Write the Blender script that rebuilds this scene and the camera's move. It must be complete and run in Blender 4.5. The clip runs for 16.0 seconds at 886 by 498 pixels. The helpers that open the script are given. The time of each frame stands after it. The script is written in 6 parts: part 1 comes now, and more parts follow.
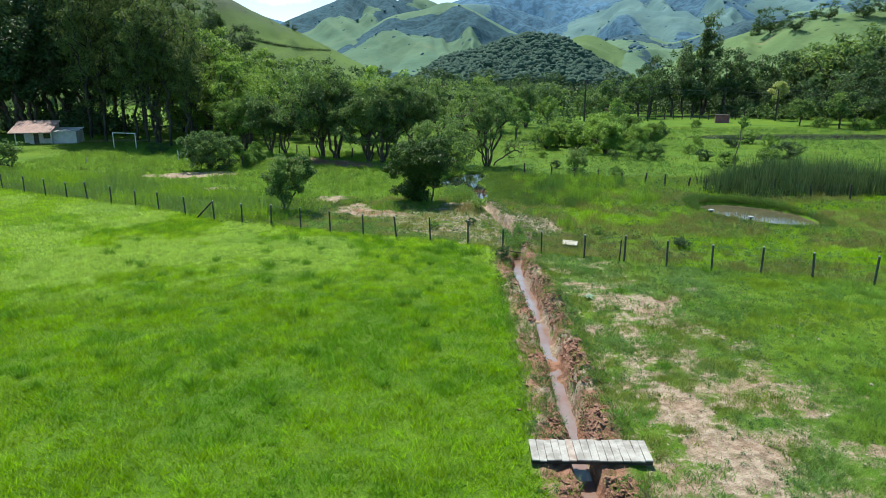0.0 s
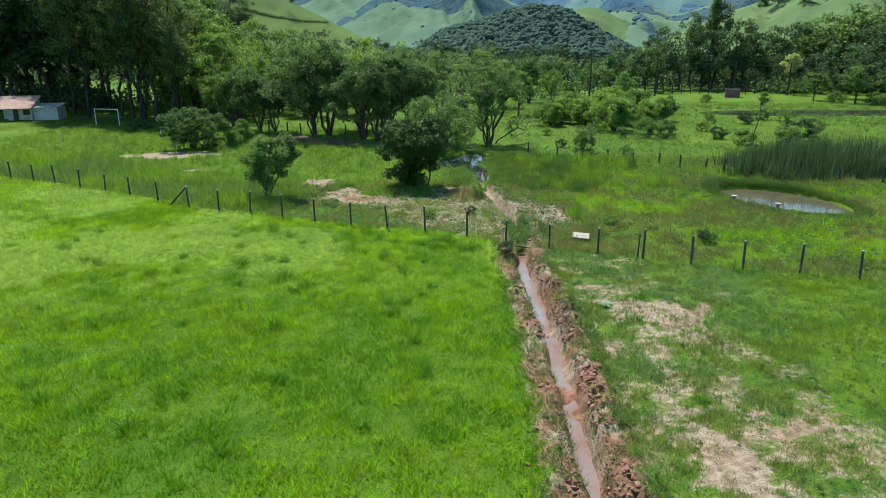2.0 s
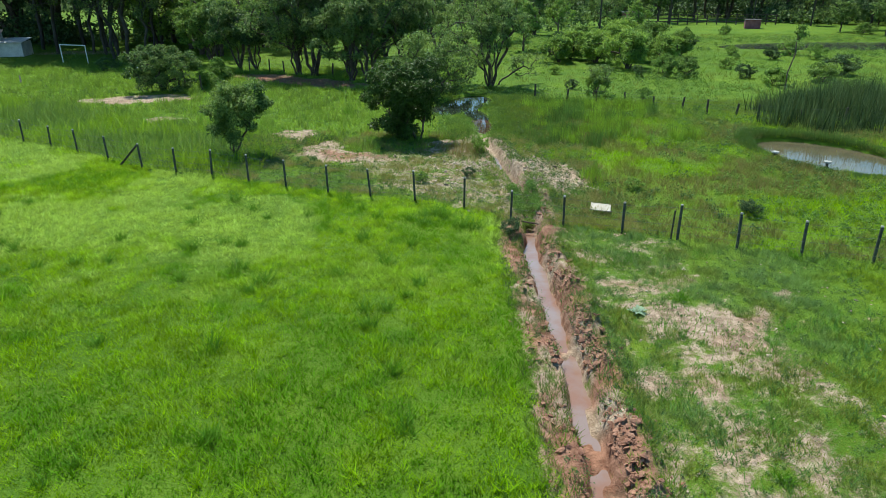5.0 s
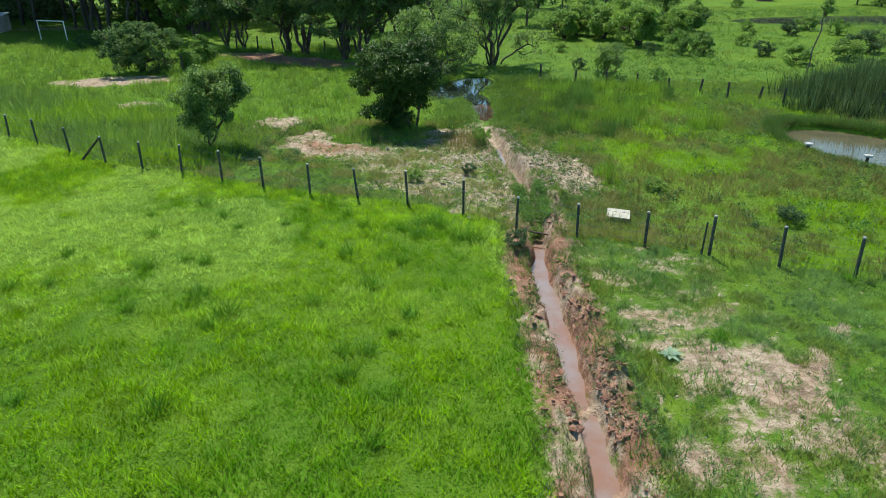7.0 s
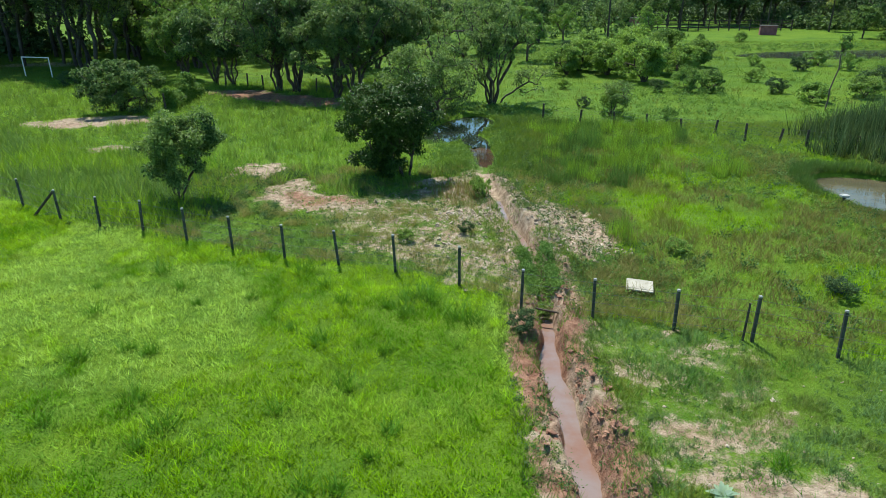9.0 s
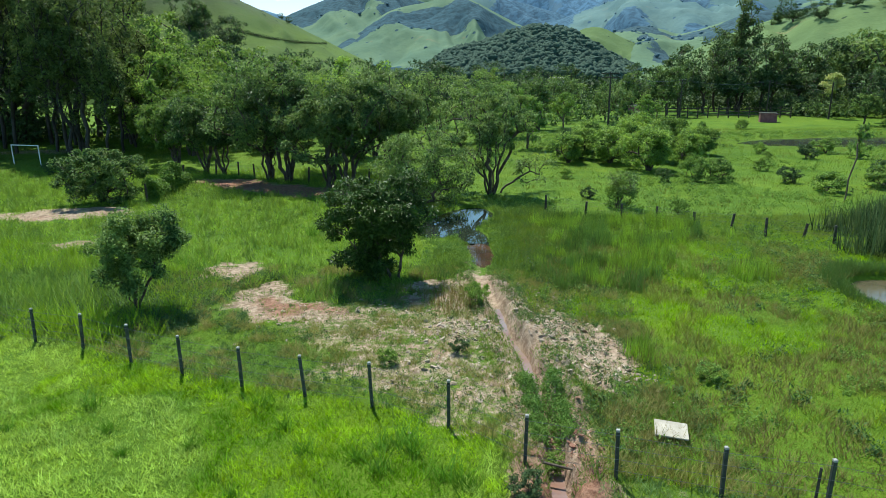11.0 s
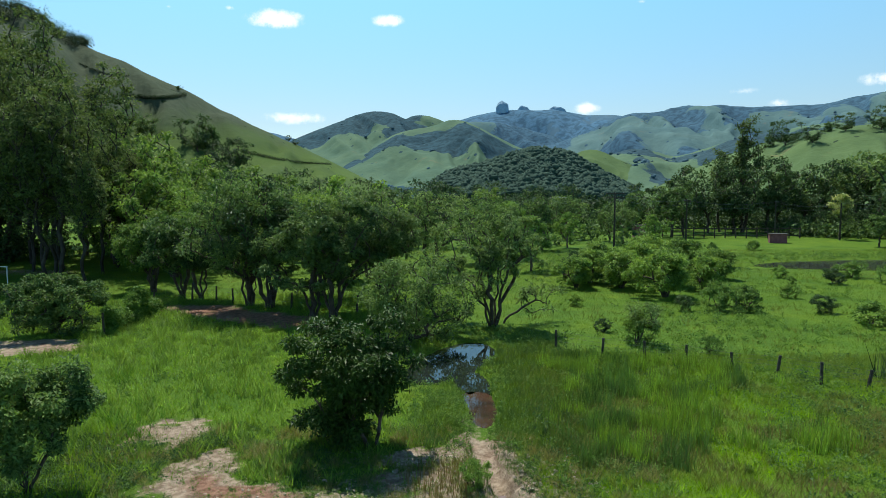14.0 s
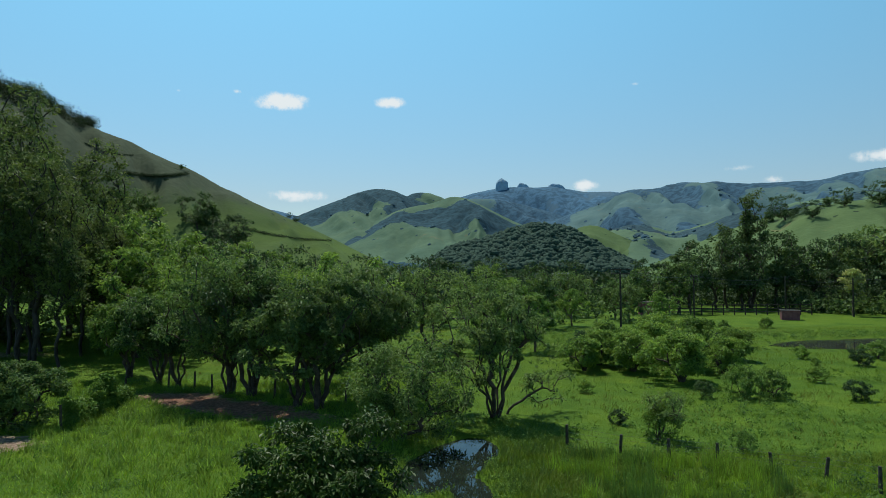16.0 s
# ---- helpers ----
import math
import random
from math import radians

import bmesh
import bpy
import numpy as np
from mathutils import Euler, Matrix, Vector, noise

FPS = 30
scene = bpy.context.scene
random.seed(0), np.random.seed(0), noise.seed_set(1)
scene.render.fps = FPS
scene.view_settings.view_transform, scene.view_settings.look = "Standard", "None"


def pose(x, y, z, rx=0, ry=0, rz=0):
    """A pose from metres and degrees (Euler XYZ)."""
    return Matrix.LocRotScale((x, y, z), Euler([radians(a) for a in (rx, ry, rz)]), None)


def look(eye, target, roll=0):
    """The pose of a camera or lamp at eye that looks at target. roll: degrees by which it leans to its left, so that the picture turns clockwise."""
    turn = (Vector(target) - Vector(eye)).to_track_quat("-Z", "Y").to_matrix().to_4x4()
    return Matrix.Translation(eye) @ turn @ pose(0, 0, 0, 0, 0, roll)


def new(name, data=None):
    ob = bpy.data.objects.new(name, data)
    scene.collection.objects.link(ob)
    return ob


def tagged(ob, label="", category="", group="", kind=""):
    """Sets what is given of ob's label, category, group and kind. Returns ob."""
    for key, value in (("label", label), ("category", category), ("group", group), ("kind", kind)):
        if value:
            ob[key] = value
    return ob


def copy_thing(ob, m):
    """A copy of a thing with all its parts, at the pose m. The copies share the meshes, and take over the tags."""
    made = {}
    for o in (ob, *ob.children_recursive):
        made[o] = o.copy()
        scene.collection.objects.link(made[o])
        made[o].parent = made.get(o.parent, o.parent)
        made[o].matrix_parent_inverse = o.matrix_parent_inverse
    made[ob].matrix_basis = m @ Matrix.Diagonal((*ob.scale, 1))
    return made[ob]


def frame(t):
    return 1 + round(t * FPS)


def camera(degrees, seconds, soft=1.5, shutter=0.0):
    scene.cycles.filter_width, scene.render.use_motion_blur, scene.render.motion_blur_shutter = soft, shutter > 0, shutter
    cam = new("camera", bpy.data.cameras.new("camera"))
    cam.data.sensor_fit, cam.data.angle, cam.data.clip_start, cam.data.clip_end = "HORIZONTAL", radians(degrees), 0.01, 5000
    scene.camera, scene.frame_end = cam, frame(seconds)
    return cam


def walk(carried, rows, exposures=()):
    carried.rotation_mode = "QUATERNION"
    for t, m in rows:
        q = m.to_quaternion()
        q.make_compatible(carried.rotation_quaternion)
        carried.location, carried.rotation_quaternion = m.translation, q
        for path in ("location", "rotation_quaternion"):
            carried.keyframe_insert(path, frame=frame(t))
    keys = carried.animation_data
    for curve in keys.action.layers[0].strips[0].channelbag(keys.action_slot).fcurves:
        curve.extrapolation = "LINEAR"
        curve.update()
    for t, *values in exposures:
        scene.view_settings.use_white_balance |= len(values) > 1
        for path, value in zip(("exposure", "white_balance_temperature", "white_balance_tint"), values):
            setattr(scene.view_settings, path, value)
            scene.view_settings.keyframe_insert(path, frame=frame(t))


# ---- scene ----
cam = camera(68.0, 16.0, 0.5)
PATH = [
    (0, (0.565, -1.431, 8.868), (0.5010, 0.5039, 8.3659), -0.10),
    (0.5, (0.599, -0.427, 8.827), (0.5338, 1.5060, 8.3181), -0.10),
    (1, (0.625, 0.545, 8.806), (0.5598, 2.4742, 8.2808), -0.10),
    (1.5, (0.649, 1.498, 8.799), (0.5838, 3.4197, 8.2498), -0.12),
    (2, (0.676, 2.439, 8.800), (0.6098, 4.3530, 8.2247), -0.14),
    (2.5, (0.709, 3.376, 8.808), (0.6430, 5.2808, 8.2051), -0.16),
    (3, (0.750, 4.307, 8.821), (0.6843, 6.2032, 8.1883), -0.18),
    (3.5, (0.791, 5.228, 8.835), (0.7245, 7.1131, 8.1706), -0.20),
    (4, (0.823, 6.135, 8.846), (0.7545, 8.0086, 8.1501), -0.23),
    (6.5, (0.865, 10.504, 8.881), (0.7964, 12.3225, 8.0515), -0.38),
    (7, (0.892, 11.396, 8.881), (0.8215, 13.2131, 8.0480), -0.41),
    (7.5, (0.921, 12.293, 8.878), (0.8499, 14.1104, 8.0462), -0.44),
    (8, (0.948, 13.193, 8.877), (0.8768, 15.0138, 8.0529), -0.47),
    (8.5, (0.974, 14.092, 8.876), (0.9024, 15.9247, 8.0781), -0.49),
    (9, (1.008, 14.992, 8.873), (0.9354, 16.8445, 8.1222), -0.50),
    (9.5, (1.053, 15.895, 8.868), (0.9804, 17.7704, 8.1747), -0.51),
    (12, (1.445, 20.505, 8.820), (1.3597, 22.4612, 8.4145), -0.44),
    (12.5, (1.475, 21.426, 8.837), (1.3895, 23.3935, 8.4874), -0.40),
    (13, (1.490, 22.341, 8.857), (1.4042, 24.3179, 8.5656), -0.36),
    (13.5, (1.496, 23.238, 8.875), (1.4092, 25.2230, 8.6421), -0.31),
    (14, (1.503, 24.119, 8.888), (1.4153, 26.1090, 8.7149), -0.27),
    (14.5, (1.519, 24.993, 8.904), (1.4297, 26.9873, 8.7897), -0.25),
    (15, (1.545, 25.868, 8.923), (1.4560, 27.8652, 8.8694), -0.27),
    (15.5, (1.583, 26.743, 8.948), (1.4937, 28.7414, 8.9525), -0.35),
    (16, (1.629, 27.611, 8.977), (1.5394, 29.6083, 9.0342), -0.48),
]
EXPOSURE = [(0, 0.38, 6500, 4), (4, 0.31, 6500, 4), (9.5, 0.33, 6500, 4), (12, 0.33, 6500, 4), (13, 0.0, 6500, 4), (14, -0.18, 6500, 4), (15, -0.46, 6500, 4), (16, -0.64, 6500, 4)]
walk(cam, [(t, look(*m)) for t, *m in PATH], EXPOSURE)


# ---------------------------------------------------------------- sky and sun
SUN_AZ, SUN_EL = -22.0, 60.0
sun_dir = Vector((math.sin(radians(SUN_AZ)) * math.cos(radians(SUN_EL)), math.cos(radians(SUN_AZ)) * math.cos(radians(SUN_EL)), math.sin(radians(SUN_EL))))
sun_data = bpy.data.lights.new("sun", "SUN")
sun_data.energy, sun_data.angle, sun_data.color = 5.5, radians(0.53), (1.0, 0.96, 0.88)
sun = new("sun", sun_data)
sun.matrix_world = look(sun_dir * 200, (0, 0, 0))

world = bpy.data.worlds.new("sky")
scene.world = world
world.use_nodes = True
wt = world.node_tree
wt.nodes.clear()
w_out = wt.nodes.new("ShaderNodeOutputWorld")
w_bg = wt.nodes.new("ShaderNodeBackground")
w_bg.inputs["Strength"].default_value = 0.128
w_sky = wt.nodes.new("ShaderNodeTexSky")
w_sky.sky_type, w_sky.sun_disc = "NISHITA", False
w_sky.sun_elevation, w_sky.sun_rotation = radians(SUN_EL), radians(SUN_AZ)
w_sky.air_density, w_sky.dust_density, w_sky.ozone_density, w_sky.altitude = 1.0, 0.7, 0.6, 900
w_co = wt.nodes.new("ShaderNodeTexCoord")
w_noise = wt.nodes.new("ShaderNodeTexNoise")
w_noise.inputs["Scale"].default_value, w_noise.inputs["Detail"].default_value, w_noise.inputs["Roughness"].default_value = 46, 7, 0.68
wt.links.new(w_co.outputs["Generated"], w_noise.inputs["Vector"])
# small fair-weather clouds: azimuth, elevation, half width, half height (degrees), thickness
CLOUDS = [(-16.4, 14.0, 3.6, 1.25, 1.0), (-7.1, 14.2, 2.2, 0.85, 0.9), (9.7, 6.9, 1.9, 0.9, 0.9), (21.6, 7.7, 3.0, 0.6, 0.55), (24.4, 6.6, 1.7, 0.7, 0.7),
          (31.2, 7.9, 3.2, 0.9, 0.75), (-15.2, 6.2, 4.6, 0.9, 0.8), (-24.6, 14.3, 0.8, 0.45, 0.5), (-20.0, 14.6, 0.8, 0.4, 0.6), (13.9, 15.0, 1.1, 0.4, 0.5)]
last = None
for az, el, hw, hh, thick in CLOUDS:
    a, e = radians(az), radians(el)
    sub = wt.nodes.new("ShaderNodeVectorMath")
    sub.operation = "SUBTRACT"
    wt.links.new(w_co.outputs["Generated"], sub.inputs[0])
    sub.inputs[1].default_value = (math.sin(a) * math.cos(e), math.cos(a) * math.cos(e), math.sin(e))
    mul = wt.nodes.new("ShaderNodeVectorMath")
    mul.operation = "MULTIPLY"
    wt.links.new(sub.outputs[0], mul.inputs[0])
    mul.inputs[1].default_value = (1 / radians(hw), 1 / radians(hw), 1 / radians(hh))
    length = wt.nodes.new("ShaderNodeVectorMath")
    length.operation = "LENGTH"
    wt.links.new(mul.outputs[0], length.inputs[0])
    body = wt.nodes.new("ShaderNodeMapRange")
    body.inputs["From Min"].default_value, body.inputs["From Max"].default_value = 1.0, 0.0
    body.inputs["To Min"].default_value, body.inputs["To Max"].default_value = 0.0, thick
    wt.links.new(length.outputs["Value"], body.inputs["Value"])
    if last is None:
        last = body.outputs[0]
    else:
        most = wt.nodes.new("ShaderNodeMath")
        most.operation = "MAXIMUM"
        wt.links.new(last, most.inputs[0])
        wt.links.new(body.outputs[0], most.inputs[1])
        last = most.outputs[0]
w_mul = wt.nodes.new("ShaderNodeMath")
w_mul.operation = "MULTIPLY"
wt.links.new(last, w_mul.inputs[0])
wt.links.new(w_noise.outputs["Fac"], w_mul.inputs[1])
w_edge = wt.nodes.new("ShaderNodeMapRange")
w_edge.interpolation_type = "SMOOTHSTEP"
w_edge.inputs["From Min"].default_value, w_edge.inputs["From Max"].default_value = 0.15, 0.36
wt.links.new(w_mul.outputs[0], w_edge.inputs["Value"])
w_mix = wt.nodes.new("ShaderNodeMix")
w_mix.data_type = "RGBA"
wt.links.new(w_edge.outputs[0], w_mix.inputs["Factor"])
w_air = wt.nodes.new("ShaderNodeMix")
w_air.data_type, w_air.blend_type = "RGBA", "MULTIPLY"
w_air.inputs["Factor"].default_value = 1.0
wt.links.new(w_sky.outputs[0], w_air.inputs["A"])
# whiter haze near the skyline, clearer blue above it
w_sep = wt.nodes.new("ShaderNodeSeparateXYZ")
wt.links.new(w_co.outputs["Generated"], w_sep.inputs[0])
w_up = wt.nodes.new("ShaderNodeMapRange")
w_up.inputs["From Min"].default_value, w_up.inputs["From Max"].default_value = 0.10, 0.40
wt.links.new(w_sep.outputs["Z"], w_up.inputs["Value"])
w_tone = wt.nodes.new("ShaderNodeMix")
w_tone.data_type = "RGBA"
wt.links.new(w_up.outputs[0], w_tone.inputs["Factor"])
w_tone.inputs["A"].default_value = (0.98, 1.04, 1.06, 1)
w_tone.inputs["B"].default_value = (1.24, 2.04, 1.96, 1)
# and deeper blue overhead
w_top = wt.nodes.new("ShaderNodeMapRange")
w_top.inputs["From Min"].default_value, w_top.inputs["From Max"].default_value = 0.40, 0.80
wt.links.new(w_sep.outputs["Z"], w_top.inputs["Value"])
w_deep = wt.nodes.new("ShaderNodeMix")
w_deep.data_type = "RGBA"
wt.links.new(w_top.outputs[0], w_deep.inputs["Factor"])
wt.links.new(w_tone.outputs["Result"], w_deep.inputs["A"])
w_deep.inputs["B"].default_value = (0.28, 0.42, 0.58, 1)
wt.links.new(w_deep.outputs["Result"], w_air.inputs["B"])
wt.links.new(w_air.outputs["Result"], w_mix.inputs["A"])
w_mix.inputs["B"].default_value = (9.6, 10.0, 10.6, 1)
wt.links.new(w_mix.outputs["Result"], w_bg.inputs["Color"])
wt.links.new(w_bg.outputs[0], w_out.inputs[0])


# ---------------------------------------------------------------- materials
def material(name):
    m = bpy.data.materials.new(name)
    m.use_nodes = True
    return m, m.node_tree, m.node_tree.nodes["Principled BSDF"]


def node(t, kind, **inputs):
    n = t.nodes.new("ShaderNode" + kind)
    for k, v in inputs.items():
        n.inputs[k.replace("_", " ")].default_value = v
    return n


def noise_at(t, scale, detail=5.0, rough=0.6, source=None):
    """Noise in world metres: scale is lumps a metre."""
    n = node(t, "TexNoise", Scale=scale, Detail=detail, Roughness=rough)
    if source is None:
        source = t.nodes.new("ShaderNodeNewGeometry").outputs["Position"]
    t.links.new(source, n.inputs["Vector"])
    return n.outputs["Fac"]


def mix(t, fac, a, b, blend="MIX"):
    m = t.nodes.new("ShaderNodeMix")
    m.data_type, m.blend_type = "RGBA", blend
    for sock, v in ((m.inputs["Factor"], fac), (m.inputs["A"], a), (m.inputs["B"], b)):
        if isinstance(v, (int, float)):
            sock.default_value = v
        elif isinstance(v, tuple):
            sock.default_value = (*v, 1)
        else:
            t.links.new(v, sock)
    return m.outputs["Result"]


def ramp(t, source, lo, hi, to_lo=0.0, to_hi=1.0):
    r = node(t, "MapRange")
    r.interpolation_type = "SMOOTHSTEP"
    for k, v in (("From Min", lo), ("From Max", hi), ("To Min", to_lo), ("To Max", to_hi)):
        r.inputs[k].default_value = v
    t.links.new(source, r.inputs["Value"])
    return r.outputs[0]


def maths(t, op, a, b):
    m = t.nodes.new("ShaderNodeMath")
    m.operation = op
    for s, v in zip(m.inputs, (a, b)):
        if isinstance(v, (int, float)):
            s.default_value = v
        else:
            t.links.new(v, s)
    return m.outputs[0]


def bump(t, p, source, strength, distance):
    b = node(t, "Bump", Strength=strength, Distance=distance)
    t.links.new(source, b.inputs["Height"])
    t.links.new(b.outputs[0], p.inputs["Normal"])


def plain(name, a, b, scale, rough=0.7, relief=0.3, depth=0.01, metal=0.0):
    """A two-tone surface with fine grain."""
    m, t, p = material(name)
    coarse, fine = noise_at(t, scale), noise_at(t, scale * 9, 3)
    c = mix(t, ramp(t, coarse, 0.35, 0.65), a, b)
    c = mix(t, ramp(t, fine, 0.3, 0.7, 0.0, 0.35), c, tuple(v * 0.55 for v in b))
    t.links.new(c, p.inputs["Base Color"])
    p.inputs["Roughness"].default_value, p.inputs["Metallic"].default_value = rough, metal
    bump(t, p, fine, relief, depth)
    return m


def upright(t, p, share):
    """Soft shading of thin blades: their normals lean towards the sky, as a thick sward's do."""
    geo = t.nodes.new("ShaderNodeNewGeometry")
    v = t.nodes.new("ShaderNodeMix")
    v.data_type = "VECTOR"
    v.inputs["Factor"].default_value = share
    t.links.new(geo.outputs["Normal"], v.inputs["A"])
    v.inputs["B"].default_value = (0, 0, 1)
    n = t.nodes.new("ShaderNodeVectorMath")
    n.operation = "NORMALIZE"
    t.links.new(v.outputs["Result"], n.inputs[0])
    t.links.new(n.outputs[0], p.inputs["Normal"])


def leafy(name, dark, light, see=0.35, gloss=0.45, patch=0.35, shine=0.08):
    """Leaves: each one its own tone, some light passing through."""
    m, t, p = material(name)
    rnd = t.nodes.new("ShaderNodeNewGeometry").outputs["Random Per Island"]
    obj = t.nodes.new("ShaderNodeObjectInfo").outputs["Random"]
    c = mix(t, ramp(t, rnd, 0.0, 1.0), dark, light)
    c = mix(t, ramp(t, noise_at(t, patch, 3), 0.35, 0.7, 0.0, 0.5), c, tuple(v * f for v, f in zip(light, (1.25, 1.12, 0.9))))
    c = mix(t, maths(t, "MULTIPLY", obj, 0.45), c, tuple(v * f for v, f in zip(dark, (0.9, 0.85, 1.2))))
    t.links.new(c, p.inputs["Base Color"])
    p.inputs["Roughness"].default_value = gloss
    p.inputs["Specular IOR Level"].default_value = shine
    upright(t, p, 0.25)
    tr = t.nodes.new("ShaderNodeBsdfTranslucent")
    t.links.new(mix(t, 1.0, c, (1.25, 1.22, 0.8), "MULTIPLY"), tr.inputs["Color"])
    ms = t.nodes.new("ShaderNodeMixShader")
    ms.inputs[0].default_value = see
    t.links.new(p.outputs[0], ms.inputs[1])
    t.links.new(tr.outputs[0], ms.inputs[2])
    t.links.new(ms.outputs[0], t.nodes["Material Output"].inputs[0])
    return m


def grassy(name, see=0.3):
    """Blades: the colour of the kind of grass is in the attribute "tint"."""
    m, t, p = material(name)
    att = t.nodes.new("ShaderNodeAttribute")
    att.attribute_name = "tint"
    rnd = t.nodes.new("ShaderNodeNewGeometry").outputs["Random Per Island"]
    c = mix(t, ramp(t, rnd, 0, 1, 0.0, 0.55), att.outputs["Color"], mix(t, 1.0, att.outputs["Color"], (0.50, 0.58, 0.70), "MULTIPLY"))
    c = mix(t, ramp(t, rnd, 0.95, 0.97, 0.0, 0.25), c, (0.30, 0.26, 0.09))
    t.links.new(c, p.inputs["Base Color"])
    p.inputs["Roughness"].default_value = 0.5
    p.inputs["Specular IOR Level"].default_value = 0.03
    upright(t, p, 0.66)
    tr = t.nodes.new("ShaderNodeBsdfTranslucent")
    t.links.new(mix(t, 1.0, c, (1.32, 1.22, 0.7), "MULTIPLY"), tr.inputs["Color"])
    ms = t.nodes.new("ShaderNodeMixShader")
    ms.inputs[0].default_value = see
    t.links.new(p.outputs[0], ms.inputs[1])
    t.links.new(tr.outputs[0], ms.inputs[2])
    t.links.new(ms.outputs[0], t.nodes["Material Output"].inputs[0])
    return m


def soil_and_turf():
    """Ground: soil where the attribute "bare" is high, turf elsewhere; "red" turns the soil to clay."""
    m, t, p = material("soil_and_turf")
    bare, red = t.nodes.new("ShaderNodeAttribute"), t.nodes.new("ShaderNodeAttribute")
    bare.attribute_name, red.attribute_name = "bare", "red"
    n1, n2, n3, far = noise_at(t, 0.5, 6), noise_at(t, 4.0, 6), noise_at(t, 22.0, 4), noise_at(t, 0.03, 5)
    pale = mix(t, ramp(t, n2, 0.35, 0.68), (0.255, 0.185, 0.130), (0.43, 0.34, 0.255))
    pale = mix(t, ramp(t, n3, 0.55, 0.75, 0, 0.5), pale, (0.22, 0.16, 0.10))
    clay = mix(t, ramp(t, n2, 0.35, 0.65), (0.175, 0.082, 0.052), (0.320, 0.172, 0.115))
    clay = mix(t, ramp(t, n3, 0.5, 0.8, 0, 0.5), clay, (0.28, 0.205, 0.15))
    soil = mix(t, red.outputs["Fac"], pale, clay)
    soil = mix(t, ramp(t, noise_at(t, 1.3, 6, 0.75), 0.52, 0.62, 0.0, 0.6), soil, (0.11, 0.075, 0.05))
    turf = mix(t, ramp(t, n1, 0.35, 0.65), (0.066, 0.140, 0.010), (0.100, 0.185, 0.014))
    turf = mix(t, ramp(t, n3, 0.45, 0.75, 0.0, 0.6), turf, (0.036, 0.095, 0.005))
    turf = mix(t, ramp(t, far, 0.4, 0.62, 0.0, 0.6), turf, (0.110, 0.190, 0.012))
    patchy = noise_at(t, 0.16, 5, 0.65)
    turf = mix(t, ramp(t, patchy, 0.52, 0.66, 0.0, 0.7), turf, (0.042, 0.110, 0.006))
    turf = mix(t, ramp(t, patchy, 0.46, 0.34, 0.0, 0.6), turf, (0.135, 0.215, 0.012))
    edge = maths(t, "ADD", bare.outputs["Fac"], maths(t, "MULTIPLY", maths(t, "SUBTRACT", n2, 0.5), 0.9))
    c = mix(t, ramp(t, maths(t, "ADD", edge, maths(t, "MULTIPLY", maths(t, "SUBTRACT", n3, 0.5), 0.8)), 0.28, 0.70), turf, soil)
    t.links.new(c, p.inputs["Base Color"])
    p.inputs["Roughness"].default_value = 0.92
    p.inputs["Specular IOR Level"].default_value = 0.15
    bump(t, p, maths(t, "ADD", n2, maths(t, "MULTIPLY", n3, 0.5)), 0.9, 0.10)
    return m


def pasture_hill(name, meadow, meadow2, wood, scale, amount, soil=(0.25, 0.17, 0.1), dry=None):
    """Hillside: meadows with woods in the folds and lone trees."""
    m, t, p = material(name)
    big, mid, fine = noise_at(t, scale, 4, 0.55), noise_at(t, scale * 3.2, 5), noise_at(t, scale * 22, 4)
    c = mix(t, ramp(t, mid, 0.35, 0.65), meadow, meadow2)
    c = mix(t, ramp(t, fine, 0.5, 0.8, 0, 0.35), c, tuple(v * 0.7 for v in meadow))
    c = mix(t, ramp(t, noise_at(t, scale * 5.5, 3), 0.66, 0.72, 0, 0.5), c, soil)
    # the slope turns darker and greyer from about 26 to 52 m up
    if dry:
        sep = t.nodes.new("ShaderNodeSeparateXYZ")
        t.links.new(t.nodes.new("ShaderNodeNewGeometry").outputs["Position"], sep.inputs[0])
        high = maths(t, "ADD", sep.outputs["Z"], maths(t, "MULTIPLY", maths(t, "SUBTRACT", mid, 0.5), 40.0))
        c = mix(t, ramp(t, high, 26, 52), c, mix(t, ramp(t, fine, 0.3, 0.7), dry, tuple(v * 1.25 for v in dry)))
    fold = t.nodes.new("ShaderNodeAttribute")
    fold.attribute_name = "wood"
    w = maths(t, "ADD", fold.outputs["Fac"], maths(t, "MULTIPLY", maths(t, "SUBTRACT", mid, 0.5), 0.9))
    w = maths(t, "ADD", w, maths(t, "MULTIPLY", maths(t, "SUBTRACT", fine, 0.5), 0.35))
    woodc = mix(t, ramp(t, fine, 0.38, 0.62), tuple(v * 0.84 for v in wood), tuple(v * 1.36 for v in wood))
    c = mix(t, ramp(t, w, amount, amount + 0.05), c, woodc)
    cell = node(t, "TexVoronoi", Scale=scale * 9)
    t.links.new(t.nodes.new("ShaderNodeNewGeometry").outputs["Position"], cell.inputs["Vector"])
    dots = maths(t, "MULTIPLY", ramp(t, cell.outputs["Distance"], 0.16, 0.11), ramp(t, mid, 0.46, 0.52))
    c = mix(t, dots, c, wood)
    t.links.new(c, p.inputs["Base Color"])
    p.inputs["Roughness"].default_value = 0.95
    p.inputs["Specular IOR Level"].default_value = 0.05
    bump(t, p, maths(t, "ADD", mid, maths(t, "MULTIPLY", fine, 1.5)), 0.22, 0.02 / scale)
    return m


